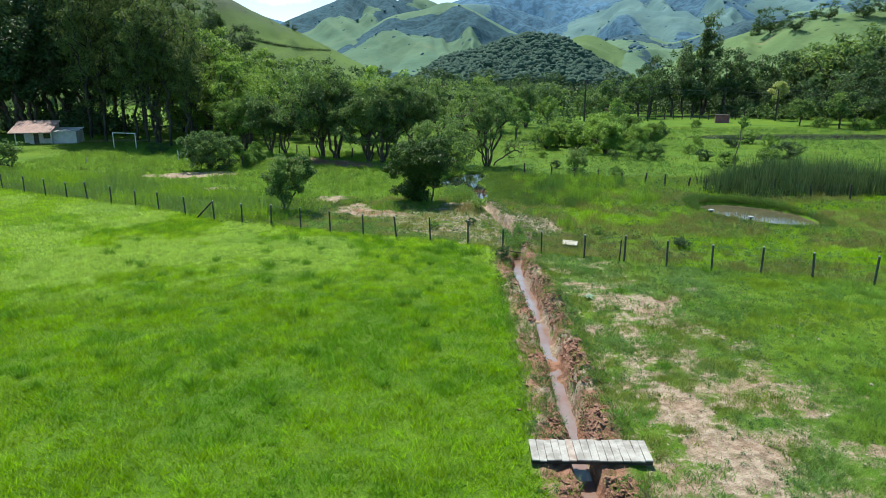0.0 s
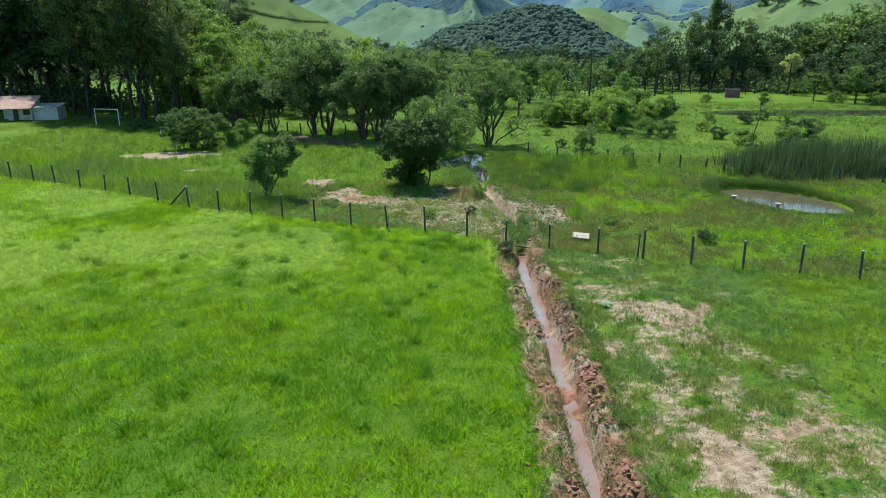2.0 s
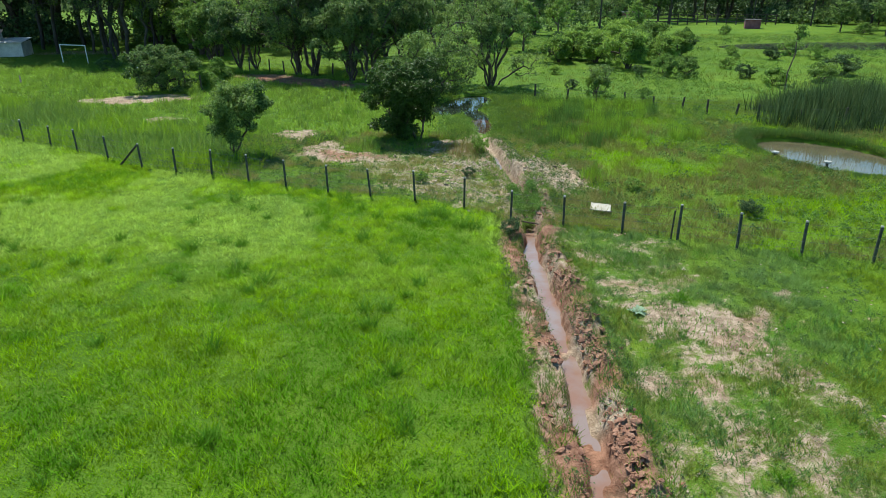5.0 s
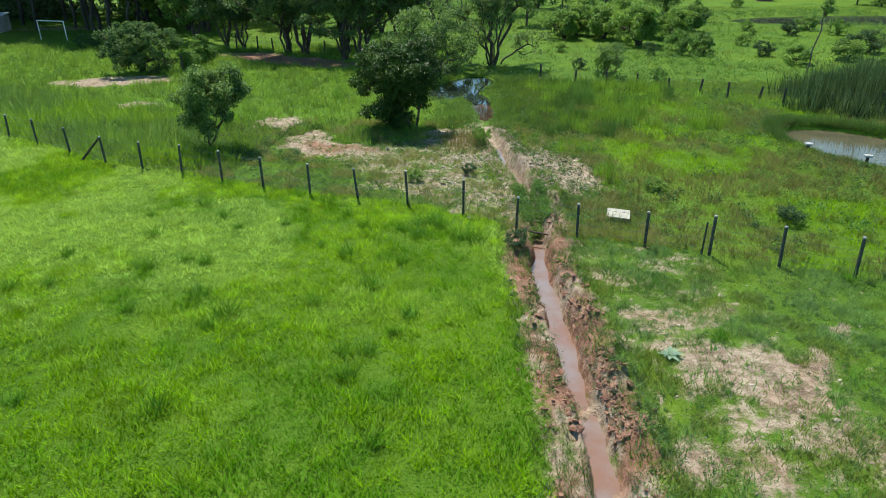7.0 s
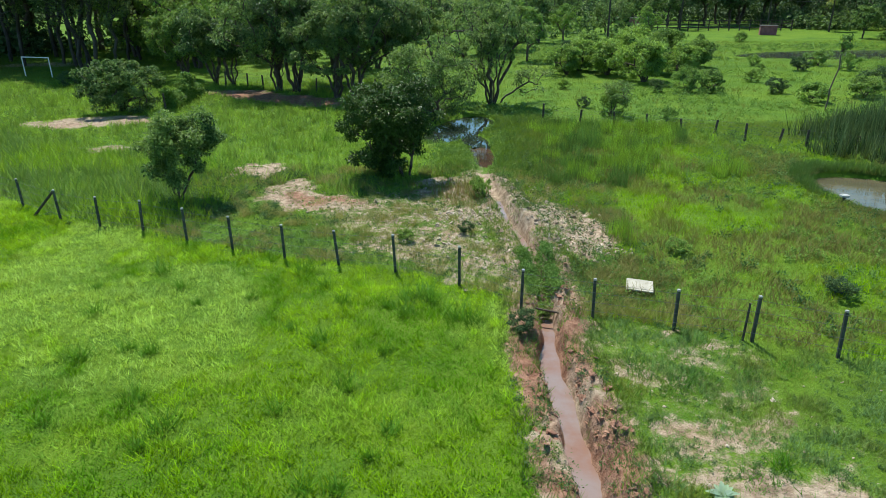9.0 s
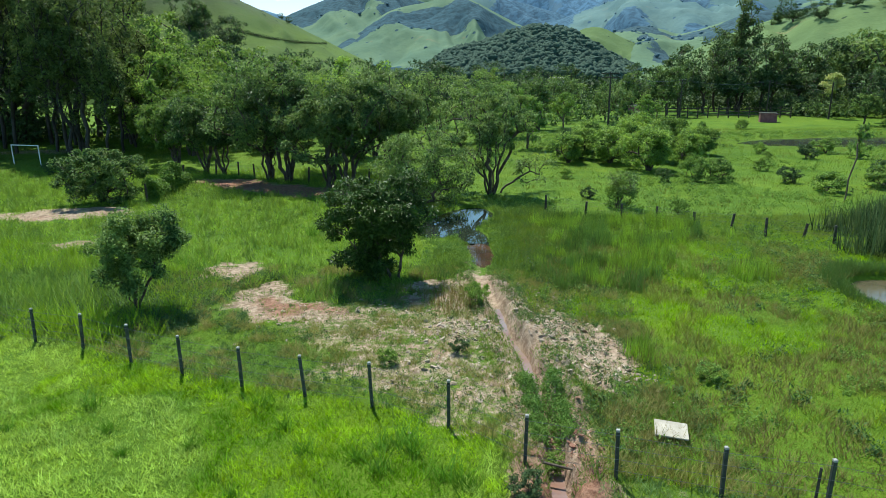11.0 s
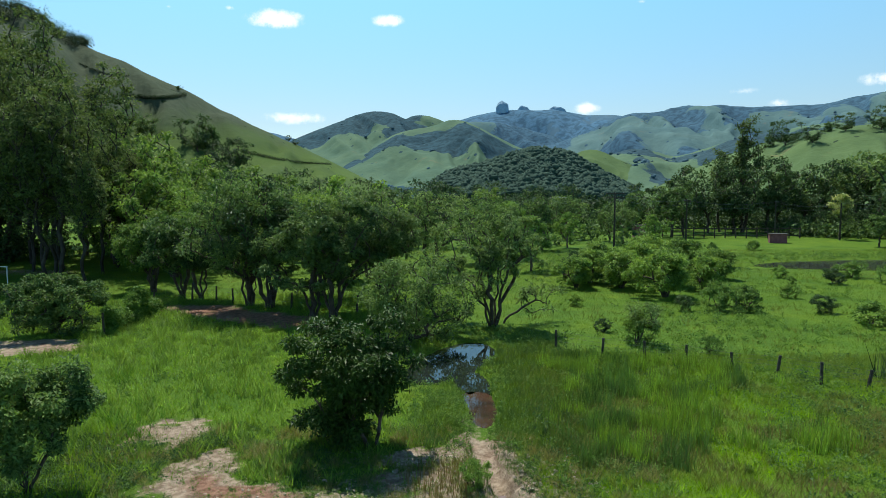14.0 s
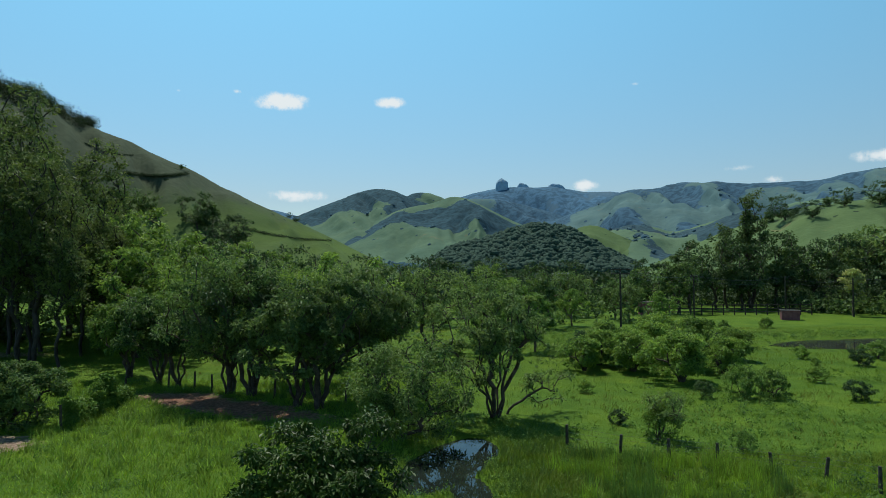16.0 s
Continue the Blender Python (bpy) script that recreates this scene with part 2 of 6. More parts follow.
def water(name, deep, rough, ripple, scale, second_tone=None, gloss=0.5):
    m, t, p = material(name)
    n = noise_at(t, scale, 3)
    c = mix(t, ramp(t, noise_at(t, 0.8, 4), 0.35, 0.65), deep, tuple(v * 0.7 for v in deep) if second_tone is None else second_tone)
    t.links.new(c, p.inputs["Base Color"])
    p.inputs["Roughness"].default_value = rough
    p.inputs["IOR"].default_value = 1.33
    p.inputs["Specular IOR Level"].default_value = gloss
    bump(t, p, n, ripple, 0.02)
    return m


GROUND = soil_and_turf()
GRASS = grassy("grass_blades")
BARK = plain("bark", (0.085, 0.062, 0.045), (0.16, 0.125, 0.095), 3.0, 0.9, 0.8, 0.02)
BARK_DARK = plain("dark_bark", (0.045, 0.034, 0.026), (0.095, 0.075, 0.06), 3.0, 0.9, 0.8, 0.02)
BARK_PALE = plain("smooth_gum_bark", (0.016, 0.014, 0.012), (0.046, 0.040, 0.033), 1.2, 0.8, 0.4, 0.02)
LEAF_WEED = leafy("weed_leaves", (0.075, 0.170, 0.036), (0.215, 0.350, 0.070), 0.3, 0.5)
LEAF_WEED_DARK = leafy("dark_weed_leaves", (0.045, 0.108, 0.034), (0.125, 0.212, 0.070), 0.25, 0.5)
LEAF_MANGO = leafy("mango_leaves", (0.018, 0.048, 0.010), (0.088, 0.170, 0.032), 0.18, 0.45, 0.35, 0.14)
LEAF_GREEN = leafy("green_leaves", (0.054, 0.118, 0.032), (0.275, 0.430, 0.092), 0.34, 0.5)
LEAF_LIGHT = leafy("light_leaves", (0.078, 0.162, 0.040), (0.255, 0.410, 0.095), 0.34, 0.5)
LEAF_GREY = leafy("olive_leaves", (0.058, 0.110, 0.042), (0.245, 0.365, 0.122), 0.34, 0.5)
LEAF_DARK = leafy("dark_leaves", (0.026, 0.060, 0.028), (0.105, 0.175, 0.066), 0.24, 0.5)
LEAF_GUM = leafy("gum_leaves", (0.038, 0.068, 0.026), (0.165, 0.240, 0.080), 0.34, 0.6)
LEAF_MID = leafy("mid_green_leaves", (0.036, 0.082, 0.030), (0.185, 0.295, 0.090), 0.30, 0.5)
LEAF_PALE = leafy("pale_rosette_leaves", (0.16, 0.26, 0.17), (0.30, 0.42, 0.29), 0.2, 0.5)
LEAF_FLOWER = leafy("cream_blossom", (0.310, 0.403, 0.109), (0.651, 0.651, 0.310), 0.3, 0.6)
REED = leafy("cattail_blades", (0.022, 0.050, 0.014), (0.125, 0.180, 0.070), 0.15, 0.45, 0.6)
POST = plain("green_grey_post", (0.022, 0.030, 0.025), (0.055, 0.065, 0.055), 5.0, 0.75, 0.5, 0.01)
CAP = plain("pale_post_top", (0.26, 0.27, 0.26), (0.40, 0.40, 0.39), 8.0, 0.7)
WOODPOST = plain("weathered_wood_post", (0.030, 0.025, 0.020), (0.075, 0.064, 0.052), 4.0, 0.9, 0.7, 0.01)
PLANK = plain("bleached_plank", (0.25, 0.225, 0.20), (0.44, 0.41, 0.375), 3.0, 0.8, 0.5, 0.008)
PLANK_RED = plain("muddy_plank", (0.28, 0.20, 0.16), (0.46, 0.38, 0.33), 3.0, 0.85, 0.5, 0.008)
WIRE = plain("fence_wire", (0.16, 0.16, 0.16), (0.26, 0.25, 0.24), 20.0, 0.5, 0.1, 0.001, 0.8)
STONE = plain("rubble_stone", (0.29, 0.225, 0.16), (0.54, 0.45, 0.35), 2.0, 0.9, 0.6, 0.02)
CLOD = plain("clay_clod", (0.185, 0.082, 0.053), (0.36, 0.190, 0.125), 2.5, 0.95, 0.8, 0.03)
SLAB = plain("cream_slab", (0.36, 0.33, 0.265), (0.51, 0.47, 0.39), 3.0, 0.8, 0.3, 0.005)
WALLPAINT = plain("white_wall_paint", (0.46, 0.46, 0.44), (0.58, 0.58, 0.56), 0.8, 0.85, 0.2, 0.01)
ROOFTILE = plain("clay_roof_tile", (0.44, 0.29, 0.25), (0.58, 0.42, 0.38), 2.5, 0.85, 0.4, 0.02)
ROOFSHEET = plain("fibre_cement_sheet", (0.40, 0.40, 0.40), (0.56, 0.56, 0.55), 1.0, 0.8, 0.3, 0.02)
DARKWOOD = plain("dark_joinery", (0.03, 0.025, 0.02), (0.06, 0.05, 0.04), 3.0, 0.6)
PINKWALL = plain("maroon_wall_boards", (0.17, 0.060, 0.070), (0.26, 0.105, 0.115), 1.5, 0.9, 0.4, 0.02)
WHITEMETAL = plain("white_painted_pipe", (0.62, 0.64, 0.66), (0.78, 0.79, 0.80), 3.0, 0.5)
# the greyer second tone colours some sky reflection into the muddy water
DITCHWATER = water("muddy_ditch_water", (0.225, 0.130, 0.098), 0.05, 0.30, 7.0, (0.235, 0.185, 0.178), 0.6)
PONDWATER = water("clear_pond_water", (0.020, 0.028, 0.022), 0.02, 0.06, 2.0)
SHALLOWS = water("brown_shallows", (0.082, 0.046, 0.030), 0.05, 0.10, 3.0, (0.038, 0.028, 0.020), 0.7)
FISHWATER = water("green_brown_pond_water", (0.105, 0.092, 0.055), 0.03, 0.05, 1.5, (0.075, 0.072, 0.045), 0.3)
FARWATER = water("grey_far_water", (0.050, 0.055, 0.050), 0.04, 0.06, 1.6, (0.035, 0.04, 0.036))
GLASS = plain("dark_window_glass", (0.02, 0.025, 0.03), (0.03, 0.035, 0.04), 2.0, 0.1)


# ---------------------------------------------------------------- numbers for the lie of the land
def lattice(ix, iy, seed):
    h = (ix.astype(np.int64) * 374761393 + iy.astype(np.int64) * 668265263 + seed * 1442695041) & 0x7FFFFFFF
    h = ((h ^ (h >> 13)) * 1274126177) & 0x7FFFFFFF
    return ((h ^ (h >> 16)) & 0xFFFF) / 65535.0


def lumps(x, y, seed=0):
    x, y = np.asarray(x, float), np.asarray(y, float)
    ix, iy = np.floor(x), np.floor(y)
    fx, fy = x - ix, y - iy
    fx, fy = fx * fx * (3 - 2 * fx), fy * fy * (3 - 2 * fy)
    a, b = lattice(ix, iy, seed), lattice(ix + 1, iy, seed)
    c, d = lattice(ix, iy + 1, seed), lattice(ix + 1, iy + 1, seed)
    return (a + (b - a) * fx) * (1 - fy) + (c + (d - c) * fx) * fy


def fbm(x, y, seed=0, octaves=4):
    total, amp, norm = 0.0, 1.0, 0.0
    for k in range(octaves):
        total = total + amp * lumps(np.asarray(x) * 2 ** k + 17.3 * k, np.asarray(y) * 2 ** k - 9.1 * k, seed + k)
        norm += amp
        amp *= 0.5
    return total / norm


def smooth(v, lo, hi):
    k = np.clip((v - lo) / (hi - lo), 0, 1)
    return k * k * (3 - 2 * k)


def blob(x, y, cx, cy, rx, ry, turn=0.0):
    """1 inside an ellipse, falling to 0 past its edge."""
    c, s = math.cos(radians(turn)), math.sin(radians(turn))
    u, v = (x - cx) * c + (y - cy) * s, -(x - cx) * s + (y - cy) * c
    return smooth(1.35 - np.sqrt((u / rx) ** 2 + (v / ry) ** 2), 0.0, 0.7)


DITCH = [(3.45, 5.0), (3.5, 14.5), (3.58, 18.4), (3.6, 22.5), (3.42, 25.5), (3.32, 28.0), (3.2, 30.2), (3.35, 31.5), (3.4, 33.0), (3.36, 35.0), (3.28, 37.0),
         (3.05, 39.2), (2.76, 40.7), (2.5, 42.4), (2.2, 44.4), (1.76, 46.9), (1.85, 50.0)]
DITCH_HALF = [(5.0, 0.20), (14.5, 0.18), (18.0, 0.23), (23.0, 0.24), (28.0, 0.27), (30.2, 0.27), (31.2, 0.18), (33.0, 0.16), (33.8, 0.06), (36.2, 0.04), (37.0, 0.20), (39.0, 0.16), (40.7, 0.12), (42.4, 0.16), (45.0, 0.24), (47.0, 0.32), (50.0, 0.30)]


def ditch_half(x, y):
    """Half the width of the water, with ragged edges."""
    w = 0.9 * np.interp(y, [p[0] for p in DITCH_HALF], [p[1] for p in DITCH_HALF])
    return w * (0.82 + 0.36 * lumps(y * 1.7, y * 0 + np.sign(x - 3.0), 6))


def ditch_side(x, y):
    """Signed distance from the ditch's middle line (right is positive)."""
    dx, dy = np.array([p[0] for p in DITCH]), np.array([p[1] for p in DITCH])
    mid = np.interp(y, dy, dx) + 0.10 * (lumps(y * 0.55, y * 0 + 3.0, 5) - 0.5)
    d = x - mid
    past = np.maximum(0, y - 50.0) + np.maximum(0, 5.0 - y)
    return np.where(past > 0, np.sign(d) * np.hypot(d, past), d)


def pond_depth(x, y):
    wob = 0.35 * (fbm(x * 0.5, y * 0.5, 31, 3) - 0.5)
    fish = blob(x, y, 20.3, 43.2, 2.9, 4.4, 25) + wob
    spring = np.maximum.reduce([blob(x, y, 0.45, 58.4, 1.9, 4.8, -18), blob(x, y, 1.85, 51.6, 0.62, 3.0, 4),
                                blob(x, y, 1.45, 54.6, 0.85, 2.4, 8)]) + wob
    far = blob(x, y, 55, 104.5, 19, 6.0, 3) + wob
    west = blob(x, y, -68, 201, 12, 9) + wob
    return [smooth(v, 0.42, 0.75) for v in (fish, spring, far, west)]


FENCE_LINE = [(-37.9, 51.6), (-34.9, 49.9), (-32.4, 48.7), (-30.3, 48.0), (-28.1, 47.0), (-25.5, 45.6), (-23.0, 44.2), (-20.7, 42.9), (-18.2, 41.4),
              (-15.65, 39.85), (-13.55, 39.0), (-11.5, 38.35), (-9.4, 37.4), (-7.45, 36.7), (-5.35, 35.95), (-3.35, 35.4), (-1.35, 34.8), (0.78, 33.7),
              (2.6, 32.2), (4.57, 31.6), (6.68, 31.05), (8.57, 30.5), (10.46, 29.8), (12.4, 29.15), (14.45, 28.5), (16.5, 27.85), (18.7, 26.9), (20.8, 26.1)]


def behind_fence(x, y):
    fx, fy = np.array([p[0] for p in FENCE_LINE]), np.array([p[1] for p in FENCE_LINE])
    return y - np.interp(x, fx, fy)


def bareness(x, y):
    """How bare the soil lies, 0 to 1, and how red it is."""
    d, f = ditch_side(x, y), behind_fence(x, y)
    n, n2 = fbm(x * 0.9, y * 0.9, 11, 4), fbm(x * 2.7, y * 2.7, 13, 3)
    x, y = x + 2.4 * (fbm(x * 0.55, y * 0.55, 61, 4) - 0.5), y + 2.4 * (fbm(x * 0.55, y * 0.55, 67, 4) - 0.5)
    x, y = x + 1.5 * (fbm(x * 1.9, y * 1.9, 62, 3) - 0.5), y + 1.5 * (fbm(x * 1.9, y * 1.9, 68, 3) - 0.5)
    strip = np.where(d < 0, smooth(-d, 1.5, 0.85) * (0.85 + 0.35 * smooth(-d, 0.75, 0.3)), smooth(d, 1.6, 0.5))
    strip = strip * np.where(y > 47.3, 0.35, 1.0) * (0.6 + 0.55 * n)
    plot = np.maximum.reduce([1.0 * blob(x, y, 7.6, 24.2, 1.35, 1.25, -15), 0.7 * blob(x, y, 7.9, 21.9, 1.3, 0.9), 0.6 * blob(x, y, 6.7, 18.4, 0.5, 1.2), blob(x, y, 6.9, 15.2, 0.85, 1.9, 8),
                              blob(x, y, 6.9, 12.9, 1.35, 1.35), 0.65 * blob(x, y, 9.7, 17.0, 0.8, 0.4, -20), 0.55 * blob(x, y, 10.6, 25.8, 0.6, 0.5), 0.5 * blob(x, y, 9.6, 12.6, 0.5, 0.35), 0.5 * blob(x, y, 5.0, 18.0, 0.5, 2.4)])
    plot = np.maximum(plot, 0.40 * smooth(n, 0.54, 0.70) * (d > 0.5) * (y < 30) * smooth(y - 0.35 * x, 24, 18))
    plot = np.maximum(plot, (0.30 + 0.26 * smooth(n, 0.4, 0.6)) * (d > 0.5) * (f < 0) * smooth(x + 0.25 * (y - 20), 13.0, 8.5))
    plot = plot * smooth(y, 4.0, 9.0)
    yard = np.maximum.reduce([blob(x, y, -5.7, 42.4, 2.7, 1.25, -14), 0.8 * blob(x, y, -6.9, 44.2, 1.0, 1.2), 0.85 * blob(x, y, 1.25, 40.3, 1.2, 0.75), 0.5 * blob(x, y, -1.6, 41.4, 2.4, 1.0), 1.0 * blob(x, y, 4.7, 39.0, 1.6, 3.2, 8), 0.9 * blob(x, y, 5.0, 36.7, 1.3, 0.9), 0.6 * blob(x, y, 2.2, 36.0, 0.7, 1.6),
                              0.56 * blob(x, y, -0.3, 37.8, 3.0, 2.2), 0.50 * blob(x, y, -0.8, 40.6, 4.8, 2.8, -8), 1.0 * blob(x, y, 0.3, 45.4, 1.7, 0.9), 0.8 * blob(x, y, 0.2, 43.2, 1.5, 1.2), 0.55 * blob(x, y, 1.2, 34.9, 1.6, 1.6), 0.75 * blob(x, y, -9.6, 47.5, 1.0, 1.7, 20),
                              0.9 * blob(x, y, -25.5, 60.4, 4.6, 1.9, 8), 0.6 * blob(x, y, -20.3, 52.2, 2.4, 0.7), 0.8 * blob(x, y, -14.8, 70.4, 9.3, 2.2, -29), 0.35 * blob(x, y, -2.4, 44.8, 2.6, 1.3),
                              0.5 * blob(x, y, -50, 96, 8, 3)])
    yard = yard * (f > -0.2)
    b = np.clip(np.maximum.reduce([strip, plot, yard]) * (0.15 + 1.0 * n2 + 0.75 * fbm(x * 6.5, y * 6.5, 17, 2)), 0, 1)
    # the long blob darkens bare soil by the tree row to stand for its shade
    r = np.clip(np.maximum.reduce([smooth(np.abs(d), 1.5, 0.8) * smooth(y, 36, 30) * smooth(n, 0.3, 0.5), 0.9 * blob(x, y, -5.2, 42.6, 1.7, 0.6, -8), 1.0 * blob(x, y, -14.8, 70.4, 9.3, 2.2, -29), 0.35 * smooth(n, 0.55, 0.7)]), 0, 1)
    return b, r


def land(x, y):
    """Height of the ground."""
    d = ditch_side(x, y)
    n1, n2, n3 = fbm(x * 0.25, y * 0.25, 1, 3) - 0.5, fbm(x * 1.6, y * 1.6, 3, 3) - 0.5, fbm(x * 4.5, y * 4.5, 7, 2) - 0.5
    near = smooth(y, 110, 60)
    z = 0.22 * n1 * near + 0.05 * n2 * near
    a = np.abs(d + 0.16 * n2)
    half = ditch_half(x, y)
    cut = smooth(a, half + 0.19, half - 0.05)
    shoal = 0.19 * smooth(fbm(x * 2.1, y * 0.9, 15, 3), 0.56, 0.70) * smooth(y, 27, 22)
    z = z * (1 - smooth(a, 1.8, 0.9)) - (0.58 - 0.26 * smooth(y, 38, 44) - 0.20 * smooth(y, 43, 47) - shoal) * cut
    heap = smooth(d, half + 0.10, half + 0.32) * smooth(d, 1.55, 0.85) * (0.10 + 0.75 * np.maximum(0, n2 + 0.12)) + 0.6 * smooth(-d, 0.45, 0.7) * smooth(-d, 1.2, 0.8) * (0.05 + 0.3 * np.maximum(0, n2))
    heap = heap * (1 - smooth(np.abs(y - 12.8), 1.3, 0.75))
    z = z + heap * smooth(y, 48, 44) + (0.13 * n3 + 0.16 * (fbm(x * 9.0, y * 6.0, 8, 2) - 0.5)) * smooth(a, 2.2, 0.6) * smooth(a, 0.15, 0.4) * near
    b, _ = bareness(x, y)
    z = z + 0.05 * n3 * b
    for k, deep in zip(pond_depth(x, y), (0.75, 0.55, 0.6, 0.6)):
        z = z * (1 - k) - deep * k
    return z


# ---------------------------------------------------------------- mesh helpers
def mesh_from(name, verts, faces, mat, smooth_faces=False):
    """A mesh from arrays: verts (n, 3), faces (m, 3) or (m, 4)."""
    me = bpy.data.meshes.new(name)
    verts, faces = np.asarray(verts, np.float32), np.asarray(faces, np.int32)
    k = faces.shape[1]
    me.vertices.add(len(verts))
    me.vertices.foreach_set("co", verts.ravel())
    me.loops.add(faces.size)
    me.loops.foreach_set("vertex_index", faces.ravel())
    me.polygons.add(len(faces))
    me.polygons.foreach_set("loop_start", np.arange(0, faces.size, k, dtype=np.int32))
    me.polygons.foreach_set("use_smooth", np.full(len(faces), smooth_faces))
    me.update(calc_edges=True)
    me.materials.append(mat)
    return me


def scalar(me, name, values):
    me.attributes.new(name, "FLOAT", "POINT").data.foreach_set("value", np.asarray(values, np.float32).ravel())


def part(name, bm, mat, parent, label=""):
    me = bpy.data.meshes.new(name)
    bm.to_mesh(me)
    bm.free()
    me.materials.append(mat)
    ob = new(name, me)
    ob.parent = parent
    return tagged(ob, label)


def part_mesh(name, me, parent, label=""):
    ob = new(name, me)
    ob.parent = parent
    return tagged(ob, label)


def box(bm, m, sx, sy, sz, bevel=0.0):
    """A box of that size with its middle at m."""
    got = bmesh.ops.create_cube(bm, size=1.0, matrix=m @ Matrix.Diagonal((sx, sy, sz, 1)))
    if bevel:
        edges = list({e for v in got["verts"] for e in v.link_edges})
        bmesh.ops.bevel(bm, geom=edges, offset=bevel, segments=1, affect="EDGES")


def rod(bm, a, b, r1, r2=None, sides=6):
    a, b = Vector(a), Vector(b)
    turn = (b - a).to_track_quat("Z", "Y").to_matrix().to_4x4()
    bmesh.ops.create_cone(bm, cap_ends=True, segments=sides, radius1=r1, radius2=r1 if r2 is None else r2, depth=(b - a).length, matrix=Matrix.Translation((a + b) / 2) @ turn)


def grid_faces(nu, nv):
    i = np.arange(nu * nv).reshape(nv, nu)
    return np.stack([i[:-1, :-1], i[:-1, 1:], i[1:, 1:], i[1:, :-1]], -1).reshape(-1, 4)


# ---------------------------------------------------------------- ground, one sheet to the horizon
def steps(*runs):
    out = []
    for a, b, s in runs:
        out.extend(np.linspace(a, b, max(2, int(round((b - a) / s)) + 1))[:-1])
    return np.array(out)


gx = steps((-3200, -600, 400), (-600, -90, 60), (-90, -45, 3.0), (-45, -12, 0.6), (-12, 1.6, 0.32), (1.6, 5.2, 0.09), (5.2, 13, 0.26), (13, 32, 0.5), (32, 90, 2.5), (90, 600, 60), (600, 3201, 400))
gy = steps((-300, -20, 60), (-20, 8, 2), (8, 52, 0.2), (52, 70, 0.45), (70, 125, 1.4), (125, 300, 15), (300, 1000, 100), (1000, 4801, 500))
GX, GY = np.meshgrid(gx, gy)
ground_mesh = mesh_from("ground", np.stack([GX, GY, land(GX, GY)], -1).reshape(-1, 3), grid_faces(len(gx), len(gy)), GROUND, True)
b_map, r_map = bareness(GX, GY)
scalar(ground_mesh, "bare", b_map)
scalar(ground_mesh, "red", r_map)
tagged(new("ground", ground_mesh), "green pasture with bare patches of pale soil and red clay", "ground", kind="structure")


def sheet(name, x0, x1, y0, y1, step, z, keep, mat, label):
    """A level sheet of water over the cells that keep() picks."""
    xs, ys = np.arange(x0, x1 + step, step), np.arange(y0, y1 + step, step)
    X, Y = np.meshgrid(xs, ys)
    f = grid_faces(len(xs), len(ys))
    ok = keep(X, Y).ravel()
    f = f[ok[f].any(1)]
    used, f = np.unique(f, return_inverse=True)
    v = np.stack([X, Y, z(X, Y) if callable(z) else np.full_like(X, z)], -1).reshape(-1, 3)[used]
    return tagged(new(name, mesh_from(name, v, f.reshape(-1, 4), mat, True)), label, "water", kind="structure")


sheet("water_ditch", 1.4, 4.4, 6, 43.3, 0.12, lambda x, y: -0.46 + 0.29 * smooth(y, 38, 47), lambda x, y: np.abs(ditch_side(x, y)) < ditch_half(x, y) + 0.2, DITCHWATER, "muddy reddish water standing in a narrow drainage ditch")
sheet("water_spring_pond", -3, 4.2, 52.2, 66, 0.10, -0.16, lambda x, y: (pond_depth(x, y)[1] > 0.01) & (y > 52.6 + 2.4 * (fbm(x * 1.1, y * 0.8, 93, 3) - 0.35)), PONDWATER, "dark clear water of a small pond reflecting the sky")
sheet("water_shallows", 0.5, 3.4, 46.6, 55.5, 0.08, -0.165, lambda x, y: (pond_depth(x, y)[1] > 0.01) & (y < 52.7 + 4.5 * (fbm(x * 3.2, y * 1.2, 93, 3) - 0.42)), SHALLOWS, "brown shallow water where the ditch leaves the pond")
sheet("water_fish_pond", 14, 27, 37, 49, 0.4, -0.22, lambda x, y: pond_depth(x, y)[0] > 0.01, FISHWATER, "murky green-brown water of a small fish pond")
sheet("water_far_pond", 30, 80, 95, 114, 1.0, -0.10, lambda x, y: pond_depth(x, y)[2] > 0.01, FARWATER, "long far pond in the pasture with grassy banks")
sheet("water_west_pond", -88, -50, 188, 214, 1.5, -0.2, lambda x, y: pond_depth(x, y)[3] > 0.01, FARWATER, "small pale pond beyond the trees")


